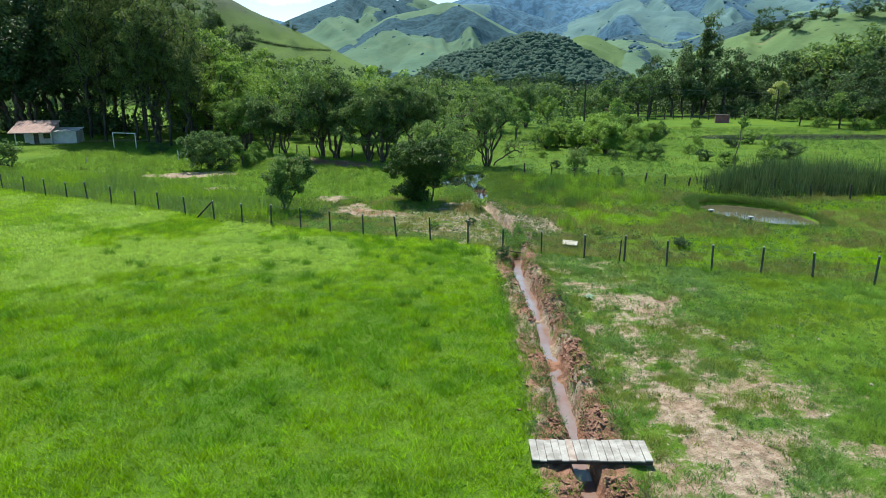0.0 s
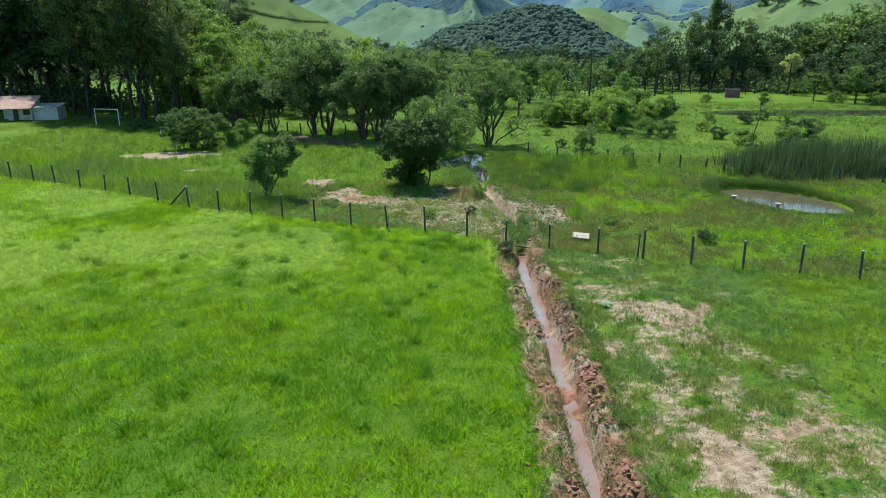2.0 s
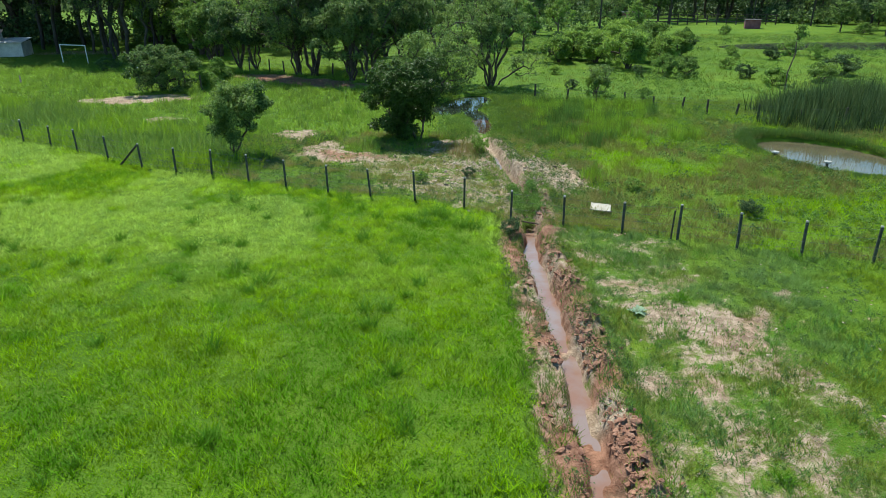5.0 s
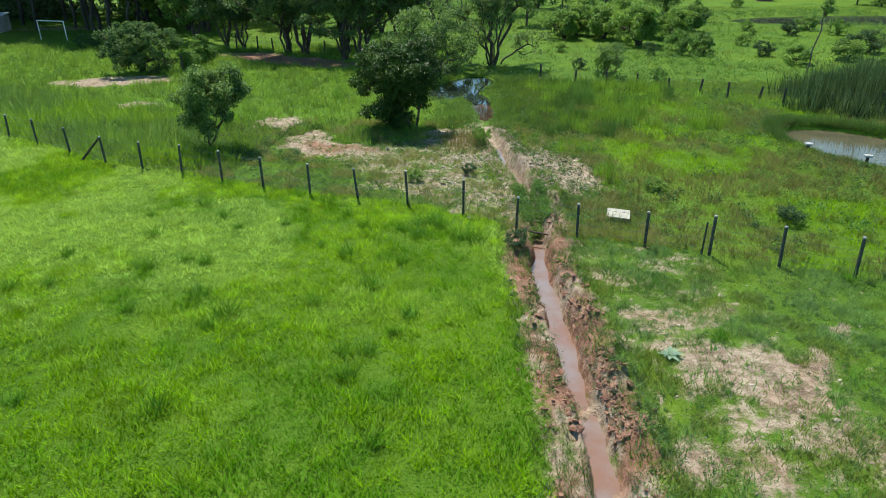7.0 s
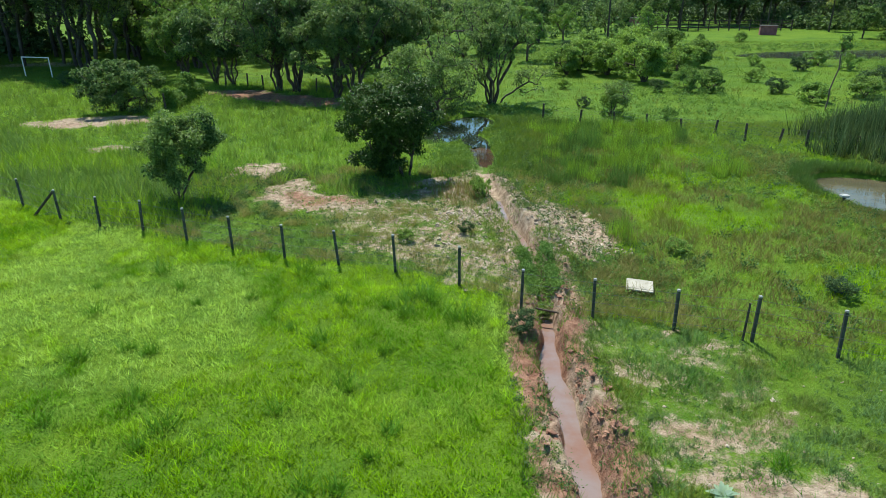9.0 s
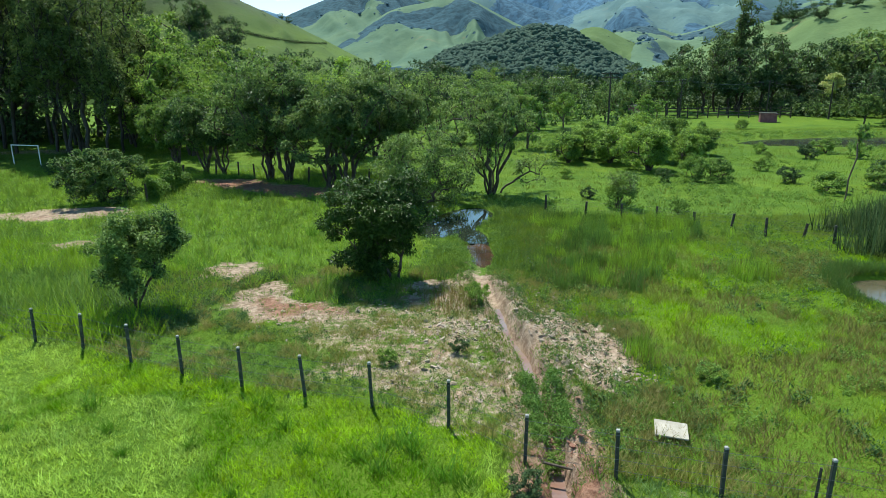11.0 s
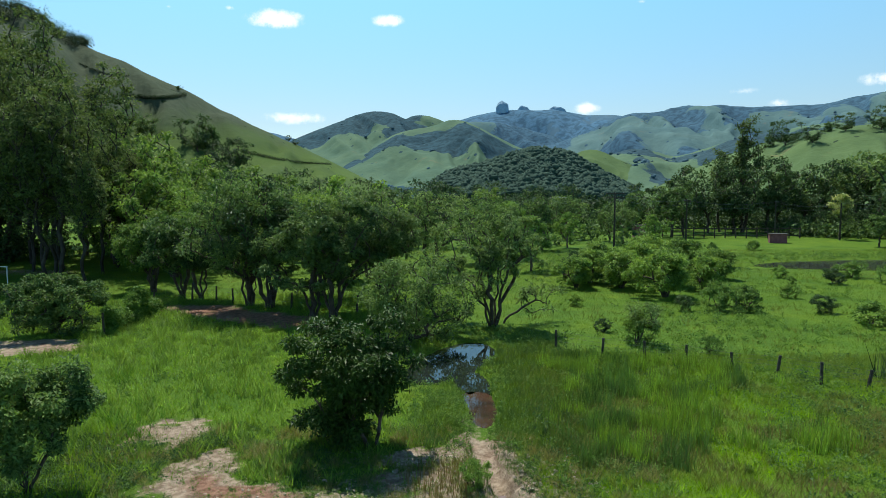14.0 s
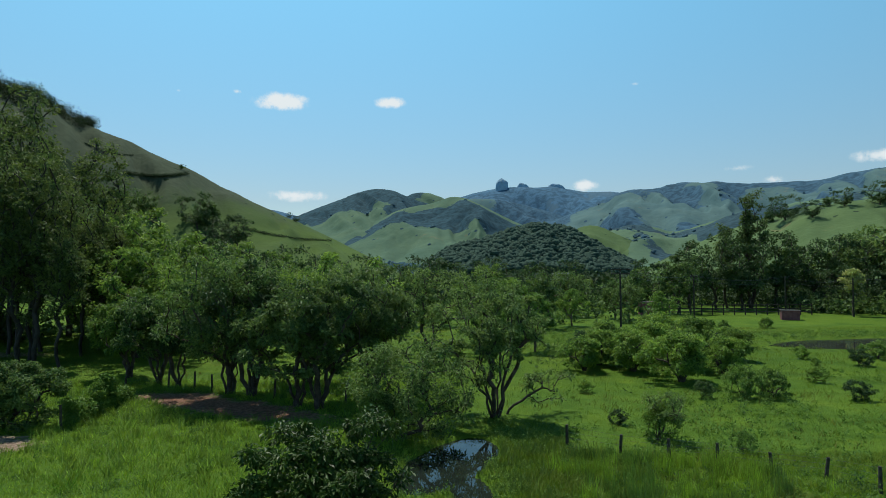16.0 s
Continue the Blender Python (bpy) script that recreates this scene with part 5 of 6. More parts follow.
tagged(slab, "cream coloured slab lying tilted in the grass", "slab")
bm = bmesh.new()
box(bm, pose(6.33, 33.72, 0.05, 0, 0, -12), 0.5, 0.10, 0.20, 0.01)
tagged(part("slab_support", bm, STONE, None), "rough stone block propping up the slab", "stone")


bm = bmesh.new()
rod(bm, (3.02, 32.25, 0.03), (3.78, 32.02, -0.02), 0.035, 0.028, 7)
tagged(part("stick", bm, BARK, None), "weathered stick lying across the narrow ditch", "stick")


def rosette(x, y, size, n, seed):
    """A pale thistle-like rosette: broad pointed leaves that arch outwards."""
    r = np.random.default_rng(seed)
    ob = new("rosette_plant")
    ob.location = (x, y, float(land(np.array(x), np.array(y))))
    for k in range(n):
        a, up = 2 * math.pi * (k * 0.382 + 0.03 * r.random()), 0.35 + 0.75 * r.random()
        L = size * (0.6 + 0.4 * r.random())
        bm = bmesh.new()
        rows = []
        for q in range(6):
            s = q / 5
            w = 0.17 * size * math.sin(math.pi * min(1.0, 0.12 + 0.86 * s)) + 0.004
            d, h = L * s * math.cos(up * (1 - 0.5 * s)), L * (s * math.sin(up) - 0.35 * s * s)
            rows.append([bm.verts.new((d * math.cos(a) - e * w * math.sin(a), d * math.sin(a) + e * w * math.cos(a), h + 0.25 * w * abs(e) + 0.01)) for e in (-1, 0, 1)])
        for p, q in zip(rows, rows[1:]):
            for i in (0, 1):
                bm.faces.new((p[i], p[i + 1], q[i + 1], q[i]))
        part("leaf", bm, LEAF_PALE, ob)
    tagged(ob, "pale blue-green rosette plant with broad pointed leaves", "plant")


for x, y, size, n, seed in [(5.78, 24.73, 0.33, 14, 1)]:
    rosette(x, y, size, n, seed)


def feeder(x, y, h):
    ob = new("fish_feeder")
    bm = bmesh.new()
    rod(bm, (0, 0, -0.75), (0, 0, h), 0.075, 0.065, 8)
    part("stand", bm, WOODPOST, ob)
    bm = bmesh.new()
    rod(bm, (0, 0, h), (0, 0, h + 0.07), 0.20, 0.19, 12)
    part("top", bm, CAP, ob, "pale round top")
    ob.location = (x, y, 0)
    tagged(ob, "thin stump with a pale flat top standing in the pond", "feeder", "pond stumps")


feeder(17.15, 42.5, 0.26)
feeder(19.2, 41.1, 0.10)
bm = bmesh.new()
rod(bm, (-40.5, 68.7, -0.1), (-40.5, 68.7, 0.75), 0.12, 0.05, 7)
tagged(part("marker", bm, ROOFTILE, None), "short rusty red marker in the grass", "marker")
for x, y, h in [(-30.2, 70.6, 1.7), (-31.6, 71.6, 1.2), (-29.0, 72.2, 1.5)]:
    bm = bmesh.new()
    rod(bm, (x, y, -0.2), (x, y, h), 0.06, 0.055, 8)
    tagged(part("pipe_stake", bm, WHITEMETAL, None), "pale grey pipe standing upright in the grass", "stake", "pipe stakes")

goal = new("football_goal")
tagged(goal, "white pipe football goal at the edge of the trees", "goal")
for name, a, b in [("post", (-46.1, 85.2, -0.1), (-46.1, 85.2, 2.0)), ("post", (-42.6, 84.2, -0.1), (-42.6, 84.2, 2.0)), ("crossbar", (-46.15, 85.2, 2.0), (-42.55, 84.2, 2.0))]:
    bm = bmesh.new()
    rod(bm, a, b, 0.055, None, 8)
    part(name, bm, WHITEMETAL, goal)


# ---------------------------------------------------------------- buildings
def house():
    h = new("farmhouse")
    tagged(h, "small white farmhouse with a red tile roof and grey lean-to", "house")

    def slab_part(name, x, y, z, sx, sy, sz, mat, label="", rx=0, ry=0, parent=None):
        bm = bmesh.new()
        box(bm, pose(x, y, z, rx, ry, 0), sx, sy, sz, 0.01)
        return part(name, bm, mat, parent or h, label)
    # main room with an open porch at its front left
    slab_part("front_wall", 1.05, 1.9, 1.35, 4.5, 0.2, 2.7, WALLPAINT)
    slab_part("back_wall", 0, 5.0, 2.0, 6.6, 0.2, 4.0, WALLPAINT)
    slab_part("side_wall", 3.2, 2.5, 1.5, 0.2, 4.8, 3.0, WALLPAINT)
    slab_part("side_wall", -1.3, 3.4, 1.5, 0.2, 3.0, 3.0, WALLPAINT)
    d = slab_part("door", 0.0, 1.78, 1.03, 0.9, 0.05, 2.06, DARKWOOD, "dark wooden door")
    slab_part("handle", 0.35, 1.74, 1.0, 0.12, 0.03, 0.03, WIRE, parent=d)
    w = slab_part("window", 1.95, 1.78, 1.5, 1.3, 0.06, 1.0, DARKWOOD, "dark framed window")
    for k in (-1, 1):
        slab_part("pane", 1.95 + 0.31 * k, 1.74, 1.5, 0.52, 0.02, 0.84, GLASS, parent=w)
    slab_part("porch_post", -3.0, -0.2, 1.2, 0.18, 0.18, 2.4, WALLPAINT)
    slab_part("porch_post", 0.1, -0.2, 1.2, 0.16, 0.16, 2.4, WALLPAINT)
    r = slab_part("roof", -0.2, 2.1, 3.27, 7.6, 6.7, 0.10, ROOFTILE, "weathered red clay tile roof", 17, 0)
    for k in range(30):
        bm = bmesh.new()
        rod(bm, (-3.9 + k * 0.255, -1.1, 2.36), (-3.9 + k * 0.255, 5.25, 4.31), 0.075, None, 6)
        part("cover_tile", bm, ROOFTILE, r)
    slab_part("annex_wall", 5.4, 1.0, 1.2, 4.2, 0.2, 2.4, ROOFSHEET, "bare grey rendered wall")
    slab_part("annex_wall", 7.4, 3.4, 1.2, 0.2, 4.6, 2.4, ROOFSHEET, "bare grey rendered wall")
    slab_part("annex_roof", 5.4, 3.2, 2.62, 4.8, 5.2, 0.07, ROOFSHEET, "pale fibre cement sheet roof", 5, 0)
    h.matrix_basis = pose(-59.9, 89.6, 0, 0, 0, 14) @ Matrix.Scale(0.72, 4)


house()

shed = new("field_shed")
tagged(shed, "low maroon field shed with a dark flat roof", "shed")
for name, x, y, z, sx, sy, sz, mat in [("wall", 0, 0, 0.75, 2.6, 0.15, 1.5, PINKWALL), ("wall", -1.25, 1, 0.75, 0.15, 2, 1.5, PINKWALL), ("wall", 1.25, 1, 0.75, 0.15, 2, 1.5, PINKWALL), ("wall", 0, 2, 0.75, 2.6, 0.15, 1.5, PINKWALL), ("roof", 0, 1, 1.56, 2.9, 2.4, 0.05, DARKWOOD)]:
    bm = bmesh.new()
    box(bm, pose(x, y, z), sx, sy, sz, 0.01)
    part(name, bm, mat, shed)
shed.matrix_basis = pose(53.2, 137, 0, 0, 0, -16)

white_shed = new("far_building")
tagged(white_shed, "small white building with a pale roof among the trees", "building")
for name, z, sx, sy, sz, mat in [("wall", 2.0, 5.0, 4, 4.0, WALLPAINT), ("roof", 4.2, 5.6, 4.6, 0.4, ROOFSHEET)]:
    bm = bmesh.new()
    box(bm, pose(0, 0, z), sx, sy, sz, 0.02)
    part(name, bm, mat, white_shed)
white_shed.matrix_basis = pose(30.5, 245, 2.6, 0, 0, -8)

corral = new("corral")
tagged(corral, "weathered wooden corral of posts and rails under the trees", "corral")
for k in range(15):
    x, y = 35.5 + 1.9 * k, 149.5 - 0.1 * k
    bm = bmesh.new()
    rod(bm, (x, y, -0.2), (x, y, 2.1), 0.11, 0.10, 6)
    part("post", bm, WOODPOST, corral)
for z in (0.6, 1.2, 1.85):
    bm = bmesh.new()
    box(bm, pose(48.8, 148.7, z, 0, 0, -3), 26.8, 0.06, 0.15, 0.01)
    part("rail", bm, WOODPOST, corral)
red_hut = new("corral_hut")
tagged(red_hut, "small reddish hut at the end of the corral", "hut")
for name, z, s, mat in [("wall", 1.1, (3.0, 2.4, 2.2), PINKWALL), ("roof", 2.3, (3.6, 3.0, 0.15), ROOFTILE)]:
    bm = bmesh.new()
    box(bm, pose(34.2, 152, z), *s, 0.02)
    part(name, bm, mat, red_hut)


def pole(x, y, h, arm, name="utility_pole"):
    ob = new(name)
    bm = bmesh.new()
    rod(bm, (0, 0, -0.4), (0, 0, h), 0.17, 0.11, 8)
    part("shaft", bm, WOODPOST, ob)
    if arm:
        for z in (h - 0.25, h - 0.85):
            bm = bmesh.new()
            box(bm, pose(0, -0.16, z), arm, 0.10, 0.12, 0.01)
            a = part("crossarm", bm, WOODPOST, ob)
            for k in (-0.45, 0, 0.45):
                bm = bmesh.new()
                rod(bm, (k * arm, -0.16, z + 0.06), (k * arm, -0.16, z + 0.22), 0.05, 0.03, 6)
                part("insulator", bm, CAP, a)
    ob.location = (x, y, 0)
    tagged(ob, "dark utility pole with crossarms carrying wires" if arm else "plain slim pole carrying wires", "pole", "utility poles")


POLES = [(-14, 190, 9, 0), (22.0, 119.5, 8.8, 2.6), (39.5, 142.3, 7.4, 1.2), (57.5, 148, 7.0, 0), (66.8, 143.5, 6.6, 0), (100, 138, 8, 1.6)]
for p in POLES:
    pole(*p)
line = new("power_line")
tagged(line, "thin sagging power wires between the poles", "wire")
for off, z in ((-0.6, -0.1), (0.6, -0.1), (0.0, -0.8)):
    for (x0, y0, h0, _), (x1, y1, h1, _) in zip(POLES[1:], POLES[2:]):
        span = []
        for k in range(13):
            s = k / 12
            span.append((x0 + (x1 - x0) * s + off, y0 + (y1 - y0) * s, h0 + (h1 - h0) * s + z - 3.2 * s * (1 - s)))
        part_mesh("wire", strand(span, 0.012), line)


# ---------------------------------------------------------------- rubble and clods
def stones(name, xs, ys, sizes, mat, label, seed, sink=0.25):
    r = np.random.default_rng(seed)
    bm = bmesh.new()
    bmesh.ops.create_icosphere(bm, subdivisions=1, radius=1.0)
    base = np.array([v.co for v in bm.verts])
    tri = np.array([[v.index for v in f.verts] for f in bm.faces])
    bm.free()
    n = len(xs)
    s = sizes[:, None] * np.stack([0.7 + 0.8 * r.random(n), 0.6 + 0.6 * r.random(n), 0.3 + 0.4 * r.random(n)], -1)
    a = r.random(n) * 2 * np.pi
    v = base[None] * (1 + 0.28 * r.normal(size=(n, len(base), 1))) * s[:, None]
    tilt = r.normal(size=(n, 2)) * 0.35
    v[:, :, 2] += v[:, :, 0] * tilt[:, :1] + v[:, :, 1] * tilt[:, 1:]
    x = v[:, :, 0] * np.cos(a)[:, None] - v[:, :, 1] * np.sin(a)[:, None]
    y = v[:, :, 0] * np.sin(a)[:, None] + v[:, :, 1] * np.cos(a)[:, None]
    z = v[:, :, 2] + (land(xs, ys) + s[:, 2] * (1 - 2 * sink) * 0.5)[:, None]
    V = np.stack([x + xs[:, None], y + ys[:, None], z], -1).reshape(-1, 3)
    F = (tri[None] + np.arange(n)[:, None, None] * len(base)).reshape(-1, 3)
    tagged(new(name, mesh_from(name, V, F, mat)), label, name.replace("_", " "), kind="stuff")


r_s = np.random.default_rng(9)


def heap(n, cx, cy, rx, ry):
    return r_s.normal(size=n) * rx * 0.5 + cx, r_s.normal(size=n) * ry * 0.5 + cy


hx, hy = zip(heap(460, 4.5, 39.4, 1.7, 4.2), heap(220, 5.2, 37.0, 1.6, 1.8), heap(340, 1.2, 40.3, 1.5, 0.9), heap(260, 3.9, 43.6, 1.3, 3.2), heap(110, -2.4, 41.4, 4.6, 2.4), heap(110, 0.6, 37.6, 2.6, 3.0), heap(60, 5.8, 47.0, 1.4, 1.2), heap(70, 0.6, 45.0, 1.6, 0.7))
hx, hy = np.concatenate(hx), np.concatenate(hy)
ok = np.abs(ditch_side(hx, hy)) > 0.42
hx, hy = hx[ok], hy[ok]
stones("rubble", hx, hy, 0.022 + 0.09 * r_s.random(len(hx)) ** 2.6, STONE, "pale broken rubble strewn beside the ditch", 2)
cy = r_s.uniform(10.5, 47, 6200)
cy = cy[(cy < 35) & (r_s.random(len(cy)) < np.interp(cy, [24, 31], [1, 0.35])) & (fbm(cy * 0.7, cy * 0 + 1.5, 41, 3) > 0.42)][:4600]
side = np.where(r_s.random(len(cy)) < 0.7, 1, -1)
cx0 = np.interp(cy, [p[1] for p in DITCH], [p[0] for p in DITCH])
cy, side, cx0 = [v[np.abs(cy - 12.8) > 0.75] for v in (cy, side, cx0)]
cx = cx0 + side * (ditch_half(cx0 + side, cy) + 0.10 + np.abs(r_s.normal(size=len(cy))) * 0.36)
stones("clay_clods", cx, cy, 0.012 + 0.075 * r_s.random(len(cy)) ** 2.6, CLOD, "clods of red clay dug out along the ditch banks", 3)
kx, ky = zip(heap(1100, 4.6, 39.2, 1.9, 4.2), heap(700, 1.1, 40.3, 2.0, 1.4), heap(500, 3.9, 43.6, 1.5, 3.4), heap(500, -3.4, 41.6, 4.6, 2.2), heap(420, 0.6, 37.8, 2.6, 3.0), heap(260, 0.3, 45.4, 1.8, 1.0))
kx, ky = np.concatenate(kx), np.concatenate(ky)
ok = np.abs(ditch_side(kx, ky)) > 0.4
kx, ky = kx[ok], ky[ok]
stones("rubble_chips", kx, ky, 0.010 + 0.035 * r_s.random(len(kx)) ** 2, STONE, "small pale chips of broken rubble on the soil", 5)
px, py = r_s.uniform(4.4, 13, 260), r_s.uniform(10.5, 29, 260)
stones("pebbles", px, py, 0.015 + 0.04 * r_s.random(260) ** 2, STONE, "pale pebbles scattered on the bare patches", 4)


# ---------------------------------------------------------------- grass, reeds and weeds
def in_sight(x, y):
    return np.abs(x - 1.0) < 0.72 * (y + 2) + 12


LIME, COOL, OLIVE, TALL, MEADOW, STRAW = [np.array(c) for c in ((0.212, 0.405, 0.003), (0.120, 0.245, 0.055), (0.205, 0.268, 0.052), (0.138, 0.250, 0.056), (0.200, 0.338, 0.040), (0.31, 0.25, 0.11))]


PALE = np.array((0.290, 0.510, 0.012))
FROST = np.array((0.50, 0.70, 0.17))
DEEP = np.array((0.075, 0.245, 0.004))


def frosted(x, y, tint):
    """Paler, silvery swathes of grass towards the far fence."""
    k = 0.55 * smooth(fbm(x * 0.30, y * 0.30, 177, 4) + 0.30 * (fbm(x * 1.6, y * 1.6, 178, 2) - 0.5), 0.47, 0.64) * smooth(y - 0.25 * x, 25, 31)
    return tint * (1 - k[:, None]) + FROST * (0.75 + 0.5 * lumps(x * 5, y * 5, 179))[:, None] * k[:, None]


def blades(name, x, y, h, w, lean, tint, label, mat=GRASS, seed=0, category="grass"):
    """Grass as one mesh: a tapered, leaning blade for each place."""
    r = np.random.default_rng(seed)
    n = len(x)
    a, b = r.random(n) * 2 * np.pi, r.random(n) * 2 * np.pi
    z = land(x, y) - 0.02
    px, py = np.cos(a) * w / 2, np.sin(a) * w / 2
    lx, ly = np.cos(b) * lean * h, np.sin(b) * lean * h
    v = np.stack([np.stack([x - px, y - py, z], -1), np.stack([x + px, y + py, z], -1), np.stack([x + lx, y + ly, z + h], -1)], 1)
    me = mesh_from(name, v.reshape(-1, 3), np.arange(3 * n).reshape(-1, 3), mat)
    if mat is GRASS:
        col = np.ones((n, 3, 4), np.float32)
        col[:, :, :3] = tint[:, None, :]
        me.attributes.new("tint", "FLOAT_COLOR", "POINT").data.foreach_set("color", col.ravel())
    tagged(new(name, me), label, category, kind="stuff")


def scatter(n, x0, x1, y0, y1, seed):
    r = np.random.default_rng(seed)
    x, y = r.uniform(x0, x1, n), r.uniform(y0, y1, n)
    k = in_sight(x, y)
    return x[k], y[k], r


def wet(x, y):
    p = pond_depth(x, y)
    return np.maximum.reduce(p) > 0.06


def lay(name, n, box4, seed, pick, height, width, lean, tint, label):
    x, y, r = scatter(n, *box4, seed)
    k = pick(x, y, r)
    x, y = x[k], y[k]
    f = fbm(x * 0.35, y * 0.35, seed + 50, 4)
    g = fbm(x * 1.7, y * 1.7, seed + 60, 3)
    h = height(x, y, f, g) * (0.55 + 0.75 * r.random(len(x))) * (1 - 0.6 * blob(x, y, 0.6, 55.5, 2.6, 6.0))
    blades(name, x, y, h, width * (0.7 + 0.6 * r.random(len(x))), lean * (0.3 + 1.2 * r.random(len(x))), tint(x, y, f, g), label, GRASS, seed)


def blend(a, b, k):
    return np.atleast_2d(a) * (1 - k[:, None]) + np.atleast_2d(b) * k[:, None]


def on_bridge(x, y):
    """On the planks, or on the slab that lies in the grass."""
    return (np.hypot((x - 6.33) / 0.52, (y - 33.5) / 0.5) < 1) | (x > 2.1) & (x < 5.2) & (y > 12.1) & (y < 13.5)


def green_left(x, y, r):
    b, _ = bareness(x, y)
    return ~on_bridge(x, y) & (ditch_side(x, y) < -0.72 - 0.9 * (fbm(x * 1.5, y * 1.5, 97, 3) - 0.3)) & (behind_fence(x, y) < 0.15) & (b < 0.25 + 0.5 * r.random(len(x)))


def lawn_height(x, y, f, g):
    """Knolls and hollows of the sward, a hand's width to a forearm high."""
    return 0.05 + 0.06 * smooth(fbm(x * 1.1, y * 1.1, 71, 3), 0.35, 0.68) + 0.06 * smooth(lumps(x * 3.1, y * 3.1, 72), 0.45, 0.95) + 0.08 * smooth(lumps(x * 5.5, y * 5.5, 76), 0.3, 0.9) + 0.02 * g


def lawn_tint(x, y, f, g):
    # paler green towards the fence
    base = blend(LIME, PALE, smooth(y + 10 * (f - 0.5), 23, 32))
    # tall tufts tinted lighter, gaps darker, in place of light and shade between them
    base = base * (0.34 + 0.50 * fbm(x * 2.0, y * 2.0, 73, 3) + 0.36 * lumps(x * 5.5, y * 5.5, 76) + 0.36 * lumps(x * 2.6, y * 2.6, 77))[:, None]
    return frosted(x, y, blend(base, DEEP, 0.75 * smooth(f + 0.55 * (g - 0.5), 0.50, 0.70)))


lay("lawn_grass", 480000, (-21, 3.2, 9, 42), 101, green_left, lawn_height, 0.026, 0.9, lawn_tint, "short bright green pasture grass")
lay("lawn_grass", 115000, (-40, -16, 20, 52), 102, green_left, lambda x, y, f, g: 0.10 + 0.14 * g, 0.036, 0.9, lawn_tint, "short bright green pasture grass near the far fence corner")


def green_behind(x, y, r):
    return ((y < 10.5) | ~in_sight(x, y)) & (np.abs(ditch_side(x, y)) > 0.7) & (behind_fence(x, y) < 0.1)


xo, yo = np.random.default_rng(140).uniform(-45, 40, 120000), np.random.default_rng(141).uniform(-28, 45, 120000)
k = green_behind(xo, yo, rng)
xo, yo = xo[k], yo[k]
blades("outer_grass", xo, yo, 0.12 + 0.16 * fbm(xo * 1.7, yo * 1.7, 143, 3), np.full(len(xo), 0.05), 0.4 + 0.8 * lumps(xo * 3, yo * 3, 145), blend(LIME, COOL, smooth(fbm(xo * 0.35, yo * 0.35, 147, 3), 0.5, 0.75)), "pasture grass on the outer part of the field", GRASS, 9)


def green_right(x, y, r):
    b, _ = bareness(x, y)
    b = b + 0.35 * (fbm(x * 3.5, y * 3.5, 83, 3) - 0.5)
    return ~on_bridge(x, y) & (ditch_side(x, y) > 0.75) & (behind_fence(x, y) < 0.15) & ((b < 0.22 + 0.65 * r.random(len(x)) ** 1.3) | (r.random(len(x)) < 0.05))


lay("plot_grass", 400000, (3.6, 22, 10.5, 32), 103, green_right, lambda x, y, f, g: 0.05 + 0.12 * smooth(g, 0.35, 0.7), 0.019, 0.7, lambda x, y, f, g: (0.72 + 0.56 * lumps(x * 4.2, y * 4.2, 85))[:, None] * blend(blend(np.array([0.175, 0.305, 0.105]), OLIVE, smooth(f, 0.42, 0.62)), LIME * 1.08, 0.55 * smooth(x + 3 * (f - 0.5) - 0.12 * (y - 20), 8.5, 13.0)), "patchy cool green grass and weeds on bare soil")


def bank_weeds(x, y, r):
    d = np.abs(ditch_side(x, y))
    return ~on_bridge(x, y) & (d > ditch_half(x, y) + 0.08) & (d < 1.4) & (fbm(x * 1.3, y * 1.3, 91, 3) > 0.47) & (y < 49)


lay("bank_weeds", 42000, (1.0, 5.0, 10.5, 48), 104, bank_weeds, lambda x, y, f, g: 0.08 + 0.22 * g, 0.020, 0.7, lambda x, y, f, g: blend(MEADOW * 0.8, np.array([0.13, 0.20, 0.055]), smooth(f, 0.4, 0.6)), "green weeds growing on the ditch banks")


def yard_green(x, y, r):
    b, _ = bareness(x, y)
    b = b - 0.30 * smooth(fbm(x * 1.4, y * 1.4, 87, 3), 0.45, 0.62)
    return (behind_fence(x, y) > 0.1) & (np.abs(ditch_side(x, y)) > 0.6) & (x < 7.5) & (x > -12) & (y < 48) & (b < 0.18 + 0.65 * r.random(len(x)) ** 1.8) & ~wet(x, y)


lay("yard_weeds", 150000, (-12, 7.5, 31, 48), 105, yard_green, lambda x, y, f, g: 0.05 + 0.22 * smooth(g, 0.35, 0.7), 0.024, 0.9, lambda x, y, f, g: blend(blend(COOL * 1.2, MEADOW, smooth(f, 0.45, 0.65)), STRAW, 0.7 * smooth(g, 0.46, 0.66)), "patchy weeds and grass on stony ground behind the fence")


def fence_band(x, y, r):
    f = behind_fence(x, y)
    side = np.where(x > 4, (f > -1.0) & (f < 0.9), (f > -0.25) & (f < 2.6))
    return side & (np.abs(ditch_side(x, y)) > 0.35) & ~on_bridge(x, y) & (fbm(x * 0.9, y * 0.9, 94, 3) > 0.36)


lay("fence_grass", 95000, (-40, 22, 24, 54), 112, fence_band, lambda x, y, f, g: 0.16 + 0.42 * smooth(g, 0.38, 0.68), 0.022, 0.5, lambda x, y, f, g: blend(blend(MEADOW * 0.9, COOL, smooth(f, 0.42, 0.58)), np.array([0.19, 0.25, 0.085]), 0.6 * smooth(g + 0.06 * behind_fence(x, y), 0.48, 0.62)), "long uncut grass and grey-green weeds along the fence")


def strip_left(x, y, r):
    f = behind_fence(x, y)
    return (f > 0.2) & (f < 11) & (x < -9.5) & (bareness(x, y)[0] < 0.3)


